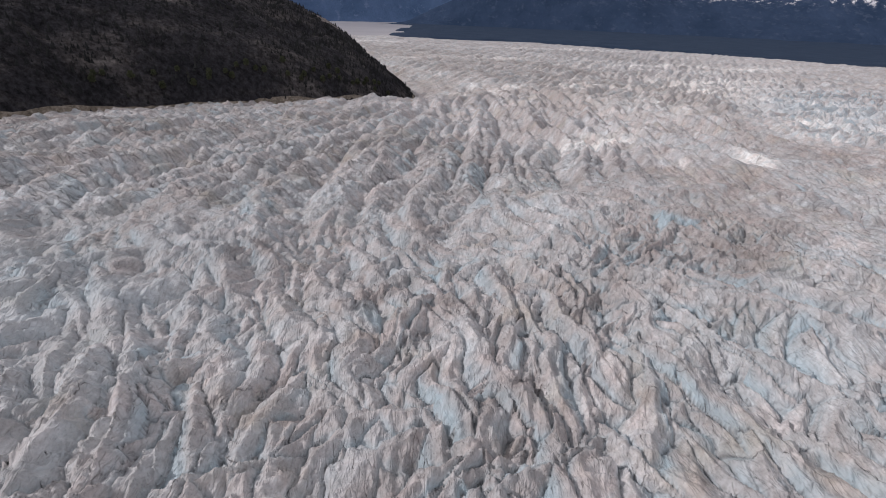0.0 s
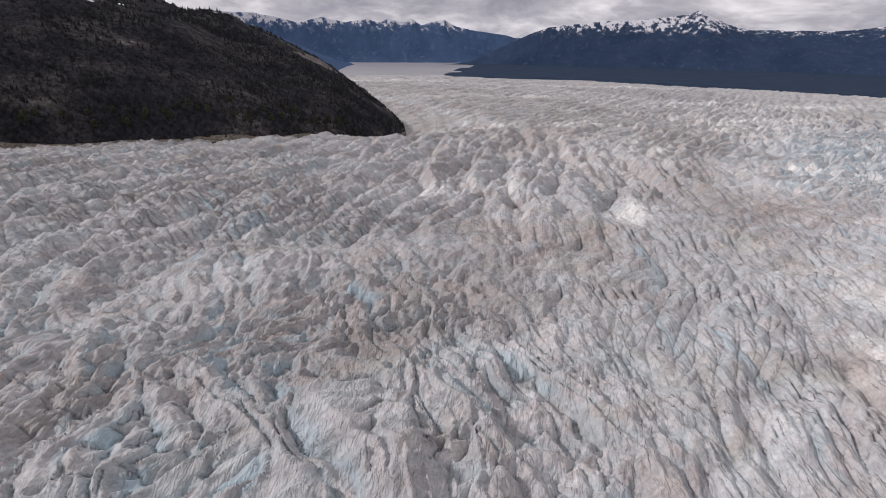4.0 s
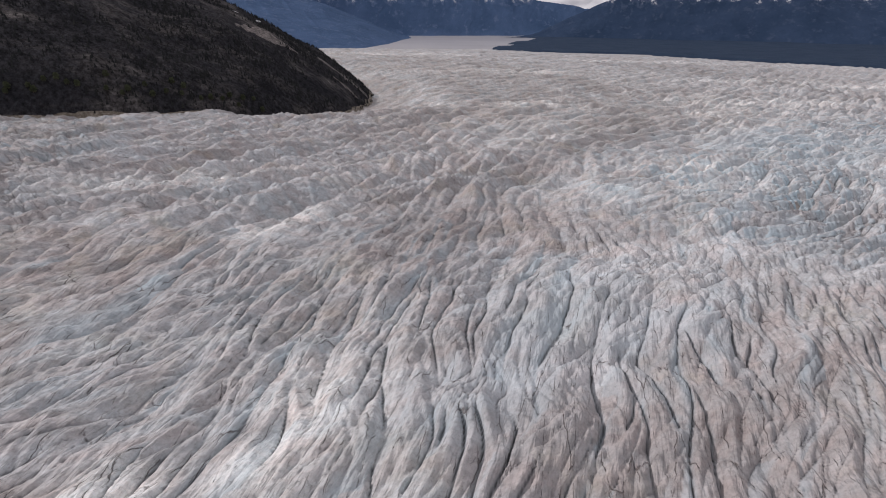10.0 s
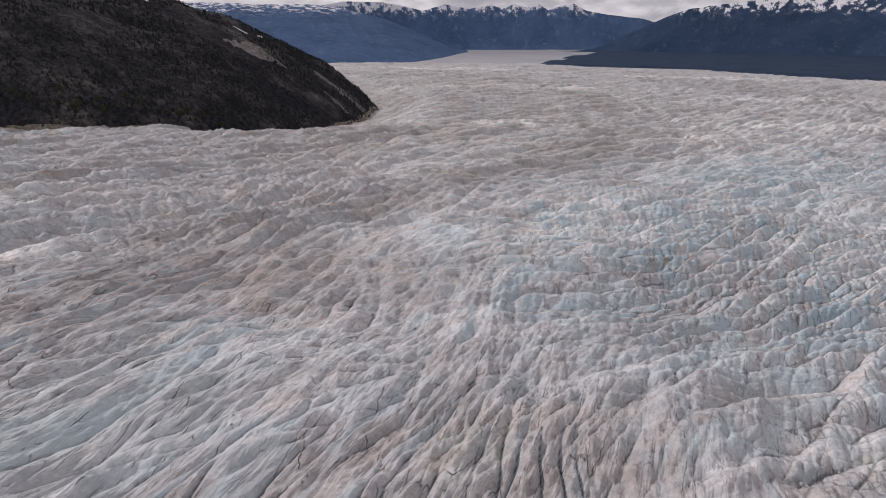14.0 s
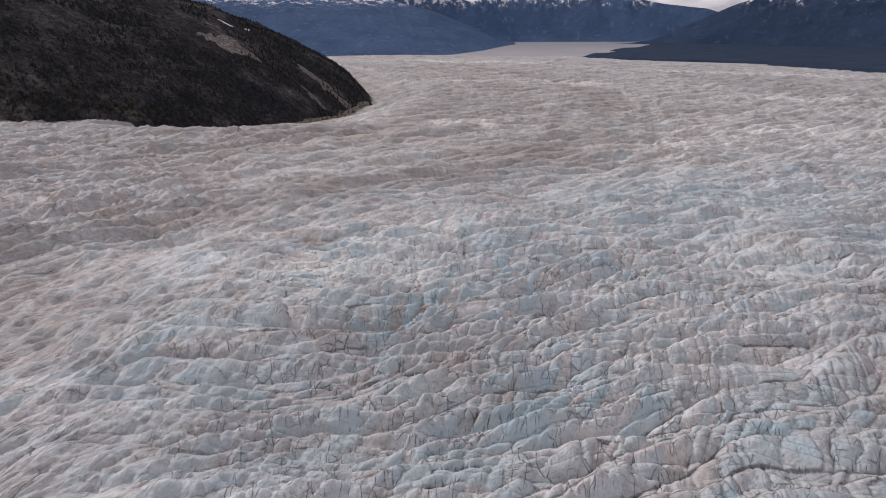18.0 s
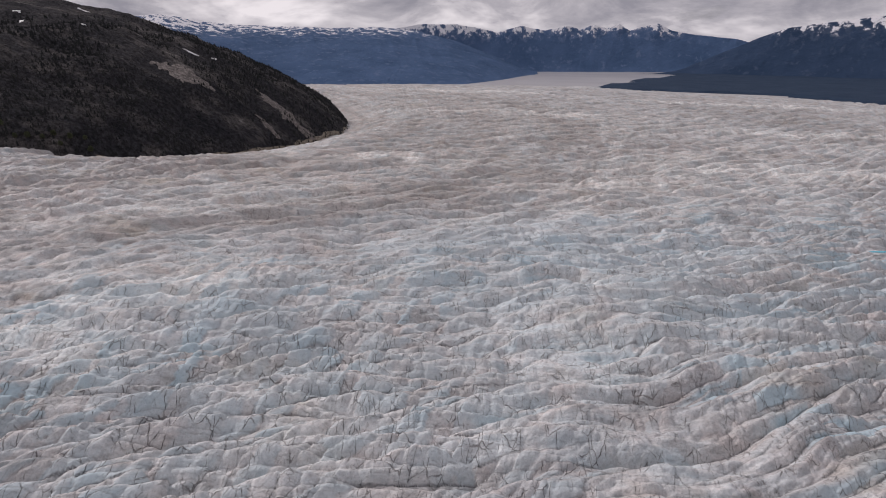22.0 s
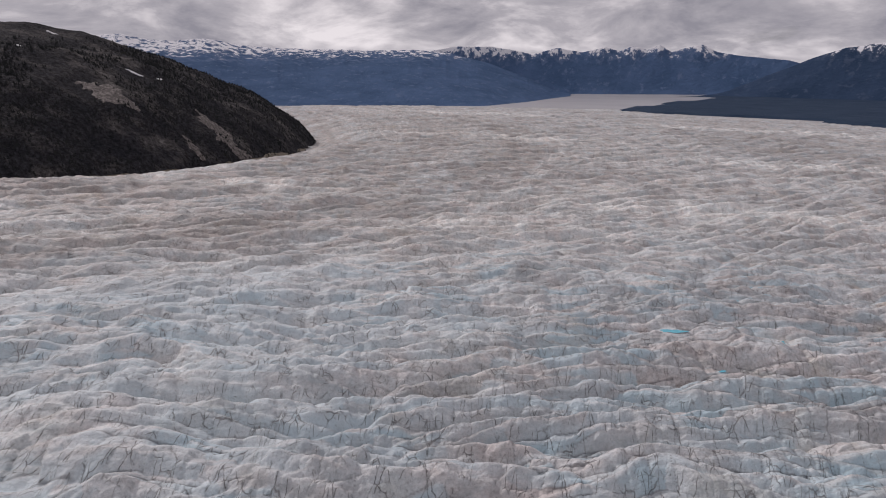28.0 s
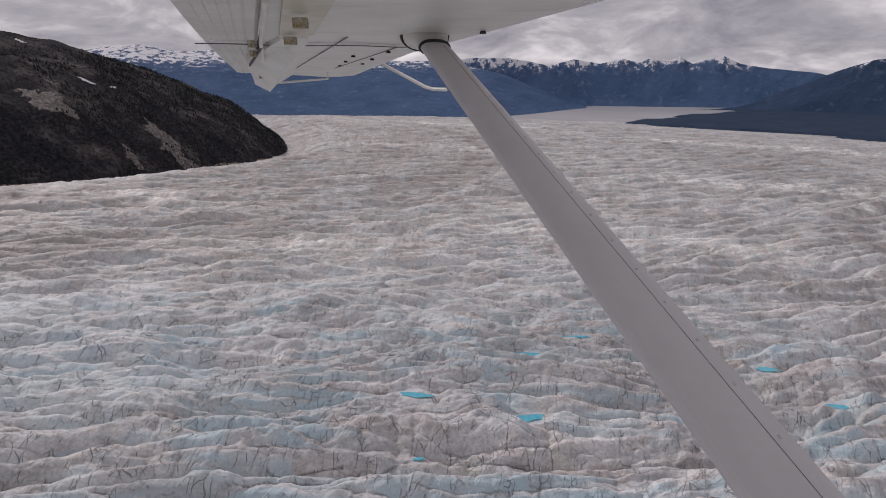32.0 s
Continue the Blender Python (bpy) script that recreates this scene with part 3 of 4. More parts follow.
        t1, g1, own1, a1, b1 = hull(u, v, long, wide, seed, scarp, 0.12, 0.5, 0.8)
        e1, s1, r1 = split(a1 + 0.6 * b1 + 1.5 * vnoise(X / 8, Y / 8, seed + 5), own1, tooth, seed + 1)
        u, v = turned(X, Y, bearing + 6)
        t2, g2, own2, a2, b2 = hull(u, v, 0.3 * long, 0.36 * wide, seed + 2, scarp, 0.25, 0.6, 0.85)
        u, v = turned(X, Y, bearing + 84)
        t3, g3, own3, a3, b3 = hull(u, v, 17, 6.0, seed + 7, lambda p, q: np.abs(q) ** 0.85 + 0.6 * p * p, 0.35, 0.7)
        wild = 0.3 + 0.7 * z_serac[i] + 0.25 * z_long[i]
        slot = line(e1, 0.42, i) * (r1 > 0.3) * smooth(b1 / (0.2 * wide) + 0.3)
        h_row = tall * t1 * calm_foot[i] + 0.40 * tall * t2 * far[i] + far[i] * wild * (2.2 * r1 - 0.5 * s1 - 2.0 * slot + 3.6 * t3) + 2.0 * swell[i]
        put(k_row, i, h_row, (0.3 + 0.5 * z_serac[i]) * smooth(b1 / (0.3 * wide)) * smooth((r1 - 0.35) / 0.3) * (0.3 + 0.7 * P),
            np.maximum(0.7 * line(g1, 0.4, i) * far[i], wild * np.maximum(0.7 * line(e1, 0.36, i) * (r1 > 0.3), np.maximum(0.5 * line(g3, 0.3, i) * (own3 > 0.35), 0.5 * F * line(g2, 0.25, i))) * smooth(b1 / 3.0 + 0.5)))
    # long rounded ribs, braided, with narrow crevasses between
    i = k_long > 0
    if i.any():
        X, Y, F, P = x1[i], y1[i], fine[i], patch[i]
        u, v = turned(X, Y, -4)
        t1, g1, own1, a1, b1 = hull(u, v, 50, 9.0, 61, lambda p, q: 1.2 * np.abs(q) ** 1.2 + 0.5 * p * p, 0.24, 0.6)
        u, v = turned(X, Y, 14)
        t2, g2, own2, a2, b2 = hull(u, v, 26, 4.6, 62, lambda p, q: 1.1 * np.abs(q) ** 1.1 + 0.6 * p * p, 0.3, 0.6)
        u, v = turned(X, Y, -10)
        t3, g3, own3, a3, b3 = hull(u, v, 11, 1.8, 63, lambda p, q: np.abs(q) ** 1.0 + 0.7 * p * p, 0.35, 0.6)
        slot = line(g1, 0.5, i)
        slot2 = line(g2, 0.35, i)
        face = smooth((own1 - 0.55) / 0.2) * smooth(b1 / 2.5) + 0.6 * smooth((own2 - 0.6) / 0.2) * smooth(-b2 / 1.5)
        put(k_long, i, 2.8 * t1 + 1.5 * t2 + 0.75 * F * t3 - 1.2 * slot * far[i] * P - 0.3 * slot2 * far[i] * F + 2.8 * swell[i] + 1.1 * fbm(X / 10, Y / 14, 3, 64) + 0.3,
            0.45 * face + 0.4 * slot * P,
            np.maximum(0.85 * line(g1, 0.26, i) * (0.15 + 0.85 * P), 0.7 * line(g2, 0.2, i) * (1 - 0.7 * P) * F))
    # rows of rounded blocks that lean together, split by cracks across the rows
    i = k_block > 0
    if i.any():
        X, Y, F, P = x1[i], y1[i], fine[i], patch[i]
        u, v = turned(X, Y, 36)
        t1, g1, own1, a1, b1 = hull(u, v, 36, 11.5, 71, scarp, 0.3, 0.6, 0.9)
        u, v = turned(X, Y, 50)
        t2, g2, own2, a2, b2 = hull(u, v, 17, 5.2, 76, scarp, 0.25, 0.6, 0.85)
        bend = 1.5 * vnoise(X / 5, Y / 5, 75)
        e1, s1, r1 = split(a1 + (0.7 + 1.1 * own1) * b1 + 1.5 * bend, own1, 6.0, 72)
        e2, s2, r2 = split(a1 + 0.7 * b1 + bend + 3.0 * r1, own1 + r1, 3.0, 73)
        face = smooth((b1 + 0.5) / 2.0) * smooth((r1 - 0.25) / 0.3)
        put(k_block, i, 7.6 * t1 + 2.6 * t2 - 0.6 * s1 + 1.0 * r1 - 0.22 * F * s2 * (r2 > 0.4) + 1.8 * swell[i] + 0.3,
            1.0 * face * (0.5 + 0.5 * P),
            np.maximum(0.8 * line(g1, 0.28, i) * far[i], F * np.maximum(0.65 * line(e1, 0.2, i) * (0.4 + 0.6 * P), np.maximum(0.5 * line(g2, 0.2, i), 0.4 * line(e2, 0.16, i) * (r2 > 0.6)))))
    # long lapping waves with smooth faces and a few cracks down them
    i = k_wave > 0
    if i.any():
        X, Y, F, P = x1[i], y1[i], fine[i], patch[i]
        u, v = turned(X, Y, 40)
        t1, g1, own1, a1, b1 = hull(u, v, 70, 16.5, 81, scarp, 0.2, 0.6, 0.9)
        u, v = turned(X, Y, 45)
        t2, g2, own2, a2, b2 = hull(u, v, 30, 6.6, 82, scarp, 0.28, 0.65, 0.9)
        u, v = turned(X, Y, 36)
        t3, g3, own3, a3, b3 = hull(u, v, 12, 2.4, 85, scarp, 0.25, 0.6, 0.85)
        e1, s1, r1 = split(a1 + 0.25 * b1 + 1.2 * vnoise(X / 6, Y / 6, 86), own1, 7.5, 83)
        e2, s2, r2 = split(a2 + 0.25 * b2, own2, 3.6, 84)
        face = smooth((b2 + 0.3) / 1.5) * smooth((own2 - 0.3) / 0.3) + 0.5 * smooth(b1 / 3) * smooth((own1 - 0.4) / 0.2)
        put(k_wave, i, 10.0 * t1 + 3.2 * t2 * far[i] + 0.9 * F * t3 - far[i] * (0.4 * s1 - 0.5 * r1) - 0.25 * F * s2 * (r2 > 0.5) + 3.0 * swell[i] + 0.7 * fbm(X / 8, Y / 8, 3, 87) + 0.8,
            1.0 * face * (0.5 + 0.5 * P),
            np.maximum(0.7 * line(g1, 0.26, i) * far[i], np.maximum(0.6 * far[i] * line(g2, 0.22, i) * (0.3 + 0.7 * P), F * np.maximum(0.3 * line(g3, 0.18, i), 0.6 * line(e1, 0.2, i) * (r1 > 0.55)))))
    h = h + (0.08 * fbm(x2 / 2.9, y2 / 2.9, 2, 91) + 0.08 * crest(x2, y2, 2.6, 1.6, 97)) * fine * (0.5 + 0.8 * k_serac)
    # meltwater hollows
    for px, py, pr in PONDS:
        u, v = turned(x - px, y - py, 45)
        k = np.exp(-((u / (2.8 * pr)) ** 2 + (v / (2.0 * pr)) ** 2) ** 2)
        h, bare, floor = h * (1 - k) + 1.0 * k, bare * (1 - k) + 0.6 * k, floor * (1 - k)
    calm = 1 - 0.35 * smooth((along - 1500) / 1200)
    return h * calm, bare, floor, z_serac, z_long, z_block + z_wave, k_first * (0.25 + 0.75 * z_serac) + 0.08 * k_later


# pools of sunlight painted on the ice: place, length, width, bearing
SUNLIT = [(460, 540, 80, 26, 35), (461, 495, 70, 24, 60), (690, 1160, 150, 30, 60), (730, 1540, 220, 40, 70), (600, 1090, 120, 22, 55), (340, 212, 60, 20, 15), (191, 381, 50, 15, 50), (284, 345, 25, 10, 20), (300, 900, 160, 26, 60), (120, 1500, 260, 40, 65), (-300, 2000, 300, 50, 70), (500, 2100, 300, 50, 75), (900, 1500, 200, 40, 60), (562, 954, 90, 16, 50)]
# brown dust; its colour also paints the dark between the sunlit patches
DUSTY_DARK = [(270, 262, 75, 28, 8), (306, 331, 55, 22, 10), (357, 379, 60, 30, 20), (492, 455, 42, 12, 58), (563, 460, 34, 11, 58), (578, 496, 30, 8, 58), (582, 868, 150, 40, 50), (468, 797, 200, 45, 42), (367, 908, 220, 40, 45), (650, 600, 60, 12, 55)]
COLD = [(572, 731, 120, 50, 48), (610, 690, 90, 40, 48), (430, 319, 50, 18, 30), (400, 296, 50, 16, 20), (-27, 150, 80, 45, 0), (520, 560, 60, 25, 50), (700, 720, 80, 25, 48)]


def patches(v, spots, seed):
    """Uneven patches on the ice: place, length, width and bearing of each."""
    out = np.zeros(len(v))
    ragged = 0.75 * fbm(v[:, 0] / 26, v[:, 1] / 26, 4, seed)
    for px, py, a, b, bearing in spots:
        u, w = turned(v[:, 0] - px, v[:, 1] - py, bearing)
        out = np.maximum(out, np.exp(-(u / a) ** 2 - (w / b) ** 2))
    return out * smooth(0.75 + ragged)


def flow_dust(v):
    """Bands of dust that follow the flow round the hill, thickest along its foot, and of clean ice between them,
    browner away from the flight line to fit the view; metres across and along the flow; how far the flow lines show.
    """
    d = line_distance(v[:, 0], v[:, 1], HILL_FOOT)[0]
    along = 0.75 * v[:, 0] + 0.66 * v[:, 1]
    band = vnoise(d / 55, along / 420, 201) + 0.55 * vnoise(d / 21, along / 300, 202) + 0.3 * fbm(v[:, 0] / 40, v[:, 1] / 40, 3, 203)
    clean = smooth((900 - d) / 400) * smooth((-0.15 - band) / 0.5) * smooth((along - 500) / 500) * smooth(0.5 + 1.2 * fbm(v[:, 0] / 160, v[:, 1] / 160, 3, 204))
    # distance from the flight line, which tones the far ice to fit the view
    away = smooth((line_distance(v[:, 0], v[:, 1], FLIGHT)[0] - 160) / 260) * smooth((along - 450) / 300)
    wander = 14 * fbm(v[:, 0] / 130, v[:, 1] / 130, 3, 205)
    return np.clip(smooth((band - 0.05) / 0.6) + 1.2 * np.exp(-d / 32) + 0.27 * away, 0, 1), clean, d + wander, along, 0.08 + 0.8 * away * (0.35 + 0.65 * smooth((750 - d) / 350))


def build_glacier():
    """One sheet of ice in square tiles, finer where the flight passes, with hidden skirts along the tiles' seams."""
    size = 50.0
    tx, ty = (c.ravel() for c in np.meshgrid(np.arange(-2500, 3200, size), np.arange(-400, 2900, size)))
    cx, cy = tx + size / 2, ty + size / 2
    hd, hs = line_distance(cx, cy, HILL_FOOT)
    cell = np.clip(0.0036 * nearest_view(cx, cy, 80.0), 0.40, 12.5)
    keep = (ty <= np.interp(cx, EDGE_X, EDGE_Y) + 120) & ~((hs < 0) & (hd > 110))
    flat, quads, skirts, start = [], [], [], 0
    for k in np.nonzero(keep)[0]:
        n = max(4, round(size / cell[k]))
        gx, gy = np.meshgrid(np.linspace(tx[k], tx[k] + size, n + 1), np.linspace(ty[k], ty[k] + size, n + 1))
        flat.append(np.stack([gx.ravel(), gy.ravel()], 1))
        quads.append(grid_faces(n + 1, n + 1) + start)
        idx = np.arange((n + 1) ** 2).reshape(n + 1, n + 1)
        skirts.append(np.concatenate([idx[0, :], idx[1:, -1], idx[-1, -2::-1], idx[-2:0:-1, 0]]) + start)
        start += (n + 1) ** 2
    flat = np.concatenate(flat)
    z, bare, floor, k1, k2, k3, k4 = np.zeros((7, start))
    for a in range(0, start, 200000):
        x, y = flat[a:a + 200000, 0].copy(), flat[a:a + 200000, 1].copy()
        b = slice(a, a + 200000)
        h, bare[b], floor[b], k1[b], k2[b], k3[b], k4[b] = ice_relief(x, y)
        z[a:a + 200000] = ice_base(x, y) + h
    verts = [np.stack([flat[:, 0], flat[:, 1], z], 1)]
    source = [np.arange(start)]
    for rim in skirts:
        m, k = len(rim), np.arange(len(rim))
        top = verts[0][rim]
        verts += [top, top - np.array([0, 0, 2.5])]
        source += [rim, rim]
        after = np.roll(k, -1)
        quads.append(np.stack([after + start, k + start, k + start + m, after + start + m], 1))
        start += 2 * m
    verts, source = np.concatenate(verts), np.concatenate(source)
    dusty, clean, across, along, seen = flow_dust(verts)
    dusty = np.clip(dusty + 0.7 * patches(verts, DUSTY_DARK, 213), 0, 1)
    me = faces_mesh("glacier", verts, np.concatenate(quads), ICE, (("bare_ice", bare[source]), ("crack_shade_dirt", floor[source]), ("serac_zone", k1[source]), ("rib_zone", k2[source]), ("row_zone", k3[source]), ("scarp_zone", k4[source]), ("sunlit_ice", np.clip(1.35 * patches(verts, SUNLIT, 211), 0, 1)), ("cold_ice", patches(verts, COLD, 212)), ("flow_dust", dusty), ("flow_clean", clean), ("flow_across", across), ("flow_along", along), ("flow_seen", seen)))
    return tagged(new("glacier", me), "grey-white crevassed glacier ice streaked with brown dust", "glacier", kind="structure")


glacier = build_glacier()

# ---- ground under and beyond the ice ----
gx, gy = np.meshgrid(np.linspace(-5200, 5600, 180), np.linspace(-4200, 6200, 180))
near_water = smooth((gx + 230 + 60 * fbm(gx / 300, gy / 300, 3, 3)) / 60)
gz = -128 + 22 * near_water + 3 * fbm(gx / 120, gy / 120, 3, 9)
gz = np.where(gy < np.interp(gx, EDGE_X, EDGE_Y) - 60, np.minimum(gz, ice_base(gx, gy) - 40), gz)
ground = tagged(new("ground", grid_mesh("ground", gx, gy, gz, LOWLAND)), "dark spruce lowland beyond the glacier's rim", "ground", kind="structure")
wx, wy = np.meshgrid(np.linspace(-5000, 600, 20), np.linspace(1500, 5600, 20))
water = tagged(new("water", grid_mesh("water", wx, wy, np.full_like(wx, WATER_Z), LAKE)), "pale silty fjord water beyond the glacier", "water", kind="structure")


# ---- the wooded hill ----
def hill_height(x, y):
    d, side = line_distance(x, y, HILL_FOOT)
    inside = d * (side < 0)
    foot = np.clip(-0.01385 * x - 0.06335 * y, -110, 10) - 3 - 27 * smooth((y - 620) / 160)
    lump = 9 * fbm(x / 110, y / 110, 4, 7) + 5 * ridged((x + 0.5 * y) / 45, (y - 0.5 * x) / 90, 3, 9) - 2.5
    return foot - 25 + (22 * (1 - np.exp(-(inside + 10) / 16)) + 245 * (1 - np.exp(-(inside + 14) / 265)) + 0.02 * inside) + lump * smooth(inside / 60) - 20 * (side > 0) * smooth(d / 40)


def build_hill():
    hx, hy = np.meshgrid(np.concatenate([np.arange(-1700, -700, 20.0), np.arange(-700, 60, 4.0)]), np.concatenate([np.arange(-300, 300, 12.0), np.arange(300, 1480, 4.0), np.arange(1480, 1640, 20.0)]))
    return tagged(new("hill", grid_mesh("hill", hx, hy, hill_height(hx, hy), SCRUB)), "dark wooded hillside rising steeply from the ice", "hill", kind="structure")


hill = build_hill()


def build_forest():
    """Conifers too many to count, joined: each a three-tiered spruce."""
    rng = np.random.RandomState(4)
    n = 27000
    x, y = rng.uniform(-620, 40, n), rng.uniform(330, 1440, n)
    d, side = line_distance(x, y, HILL_FOOT)
    keep = (side < 0) & (d > 4) & (fbm(x / 60, y / 60, 3, 15) + 0.5 * rng.rand(n) > -0.15) & (hill_height(x, y) < 95 + 25 * rng.rand(n))
    x, y = x[keep], y[keep]
    z = hill_height(x, y)
    tall = 2.4 + 3.6 * rng.rand(len(x)) ** 1.8
    verts, tris, start = [], [], 0
    for k in range(len(x)):
        s = 5
        for base, top, wide in ((0.02, 0.72, 0.30), (0.42, 1.0, 0.17)):
            a = np.arange(s) * 2 * math.pi / s + rng.rand() * 6
            r = wide * tall[k] * (0.7 + 0.6 * rng.rand(s))
            ring = np.stack([x[k] + r * np.cos(a), y[k] + r * np.sin(a), z[k] + base * tall[k] + 0.08 * tall[k] * rng.rand(s) - 0.2], 1)
            verts += [ring, np.array([[x[k] + 0.1 * rng.randn(), y[k] + 0.1 * rng.randn(), z[k] + top * tall[k]]])]
            i = np.arange(s)
            tris.append(np.stack([start + i, start + (i + 1) % s, np.full(s, start + s)], 1))
            start += s + 1
    me = faces_mesh("forest", np.concatenate(verts), np.concatenate(tris), CONIFER, (), False)
    return tagged(new("forest", me), "dense dark spruces covering the hillside", "forest", kind="stuff")


forest = build_forest()


# ---- far ranges ----
def build_range(name, label, crest, foot, material, seed, rough=1.0, steps=70, columns=420):
    """A mountain range between a crest line and a foot line of as many points, with its back slope."""
    t = np.linspace(0, len(crest) - 1, columns)
    k = np.arange(len(crest))
    c = np.stack([np.interp(t, k, [p[i] for p in crest]) for i in range(3)], 1)
    f = np.stack([np.interp(t, k, [p[i] for p in foot]) for i in range(3)], 1)
    s = np.concatenate([[0], np.cumsum(np.hypot(*np.diff(c[:, :2], axis=0).T))])
    w = np.concatenate([np.linspace(-0.06, 1, steps), [1.12, 1.5]])[:, None]
    px, py = f[:, 0] + (c[:, 0] - f[:, 0]) * w, f[:, 1] + (c[:, 1] - f[:, 1]) * w
    up = np.where(w <= 1, np.sign(w) * np.abs(w) ** 1.12, 1 - 0.6 * (w - 1))
    pz = f[:, 2] + (c[:, 2] - f[:, 2]) * up
    n = max(3, columns // 7)
    low = np.convolve(np.pad(c[:, 2], n, mode="edge"), np.ones(n) / n, mode="same")[n:-n]
    pz = pz + (low - c[:, 2]) * np.clip(up, 0, 1) * (1 - smooth((w - 0.62) / 0.38))
    gully = (ridged(np.broadcast_to(s / 190, pz.shape), w * 1.6 + 0.0 * pz, 4, seed, 0.45) - 0.62) * 70 * (1 - 0.65 * np.clip(w, 0, 1) ** 4)
    jag = (ridged(np.broadcast_to(s / 60, pz.shape), w * 5 + 0.0 * pz, 4, seed + 9, 0.55) - 0.6) * 8
    shape = np.clip(up, 0, 1) * (0.55 + 0.45 * np.clip(w, 0, 1))
    pz = pz + rough * shape * (gully + jag)
    me = grid_mesh(name, px, py, pz, material)
    return tagged(new(name, me), label, "mountain range", kind="structure")


A_SKY = [(-420, -128), (-270, -118), (-132, -55), (60, 30), (240, 111), (410, 172), (560, 195), (700, 206), (850, 226), (1010, 225), (1300, 250), (1480, 272), (1560, 306), (1640, 270), (1780, 205), (1950, 166), (2200, 165), (2480, 160), (2700, 190), (2850, 215), (3070, 302), (3300, 330), (3580, 379), (4000, 380)]
build_range("mountain_range", "blue-green forested mountains with snow along their tops", [(x, 4650 - max(0, x - 1900) * 0.3, z) for x, z in A_SKY], [(x, 4420 - 0.12 * max(x + 300, 0) - max(0, x - 1200) * 0.25, -112) for x, z in A_SKY], RANGE_A, 101, 0.5)


def polar(az, el, d, ox=805, oy=640, oz=51):
    a = radians(az)
    return ox + d * math.sin(a), oy + d * math.cos(a), oz + d * math.tan(radians(el))


B_SKY = [(-46, 1.6), (-41, 2.6), (-37, 2.57), (-34.7, 2.2), (-32.7, 1.76), (-30.2, 2.35), (-27.6, 1.88), (-25.4, 2.35), (-24, 1.93), (-22.8, 2.35), (-21.4, 1.98), (-20.3, 2.45), (-19.2, 1.75), (-17.9, 2.1), (-16.6, 2.35), (-15.3, 1.7), (-13.6, 1.33), (-11.4, 1.08), (-9.4, 0.85), (-8.5, 0.55), (-5, 0.5)]
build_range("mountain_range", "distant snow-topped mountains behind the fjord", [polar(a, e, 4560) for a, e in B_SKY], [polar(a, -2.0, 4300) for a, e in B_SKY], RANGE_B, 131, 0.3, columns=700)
C_SKY = [(-100, 3.0), (-90, 3.0), (-80, 2.6), (-77.6, 2.75), (-75.5, 3.2), (-72.4, 3.55), (-70, 3.1), (-68, 3.0), (-66, 3.3), (-64, 3.1), (-62, 2.75), (-59, 2.5), (-55, 2.4), (-50, 2.3), (-45, 2.3), (-41, 1.9), (-37, 0.9), (-33, -0.6), (-30, -1.9), (-28.5, -2.2)]
C_FOOT = [float(np.interp(a, (-55, -50, -41, -37, -33, -30, -28.5), (2700, 2600, 2650, 2750, 3100, 3600, 3800))) for a, e in C_SKY]
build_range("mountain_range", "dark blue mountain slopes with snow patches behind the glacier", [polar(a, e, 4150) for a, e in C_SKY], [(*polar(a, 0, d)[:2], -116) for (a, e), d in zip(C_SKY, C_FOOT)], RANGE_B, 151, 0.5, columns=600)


# ---- small things on the hill and the ice ----
def part(name, bm, material, parent, label=""):
    """Links a bmesh as one mesh object under a thing or a part."""
    me = bpy.data.meshes.new(name)
    bm.to_mesh(me)
    bm.free()
    me.materials.append(material.m)
    ob = new(name, me)
    ob.parent = parent
    return tagged(ob, label)


def thing(name, label, category, m=None, group="", kind=""):
    ob = new(name)
    ob.empty_display_size = 0.5
    if m is not None:
        ob.matrix_world = m
    return tagged(ob, label, category, group, kind)


def hill_patch(name, label, category, course, widths, material, seed, lift=0.7):
    """A strip of another surface lying on the hillside along a course of plan points, with ragged edges."""
    n, w = 44, 13
    k = np.linspace(0, len(course) - 1, n)
    cx, cy = (np.interp(k, range(len(course)), [p[i] for p in course]) for i in (0, 1))
    half = np.interp(k, range(len(widths)), widths) * 0.5 * np.sin(np.linspace(0.12, math.pi - 0.12, n)) ** 0.35
    tx, ty = np.gradient(cx), np.gradient(cy)
    length = np.hypot(tx, ty)
    nx, ny = -ty / length, tx / length
    across = np.linspace(-1, 1, w)[:, None]
    ragged = 1 + 0.8 * fbm(np.broadcast_to(k * 3.3, (w, n)), across * 0.9 + 0 * k, 3, seed)
    gx, gy = cx + nx * half * across * ragged, cy + ny * half * across * ragged
    z = hill_height(gx, gy) + lift * (1 - 0.9 * np.abs(across) ** 3) + 0.25 * fbm(gx / 4, gy / 4, 2, seed)
    return tagged(new(name, grid_mesh(name, gx, gy, z, material)), label, category, "", "")


hill_patch("rock_scar", "long pale scree chute down to the ice", "rock scar", [(-106, 1024), (-80, 1028), (-50, 1037), (-25, 1046), (-5, 1054)], (9, 20, 24, 26, 32), ROCK, 5)
hill_patch("rock_scar", "broad brown-grey slab of bare rock among trees", "rock scar", [(-130, 866), (-112, 883), (-92, 901), (-66, 924)], (22, 34, 30, 14), ROCK, 9)
hill_patch("rock_scar", "narrow grey gully of rubble above the ice", "rock scar", [(-34, 966), (-14, 970), (8, 976)], (6, 10, 13), ROCK, 13)
MORAINE = Mat("moraine_gravel", 0.9)
MORAINE.colour(MORAINE.ramp(MORAINE.noise(0.3, 8, 0.72), (0.36, (0.10, 0.085, 0.065)), (0.52, (0.24, 0.205, 0.16)), (0.66, (0.40, 0.36, 0.31)))).bump(MORAINE.noise(0.7, 6, 0.7), 1.0, 1.2)
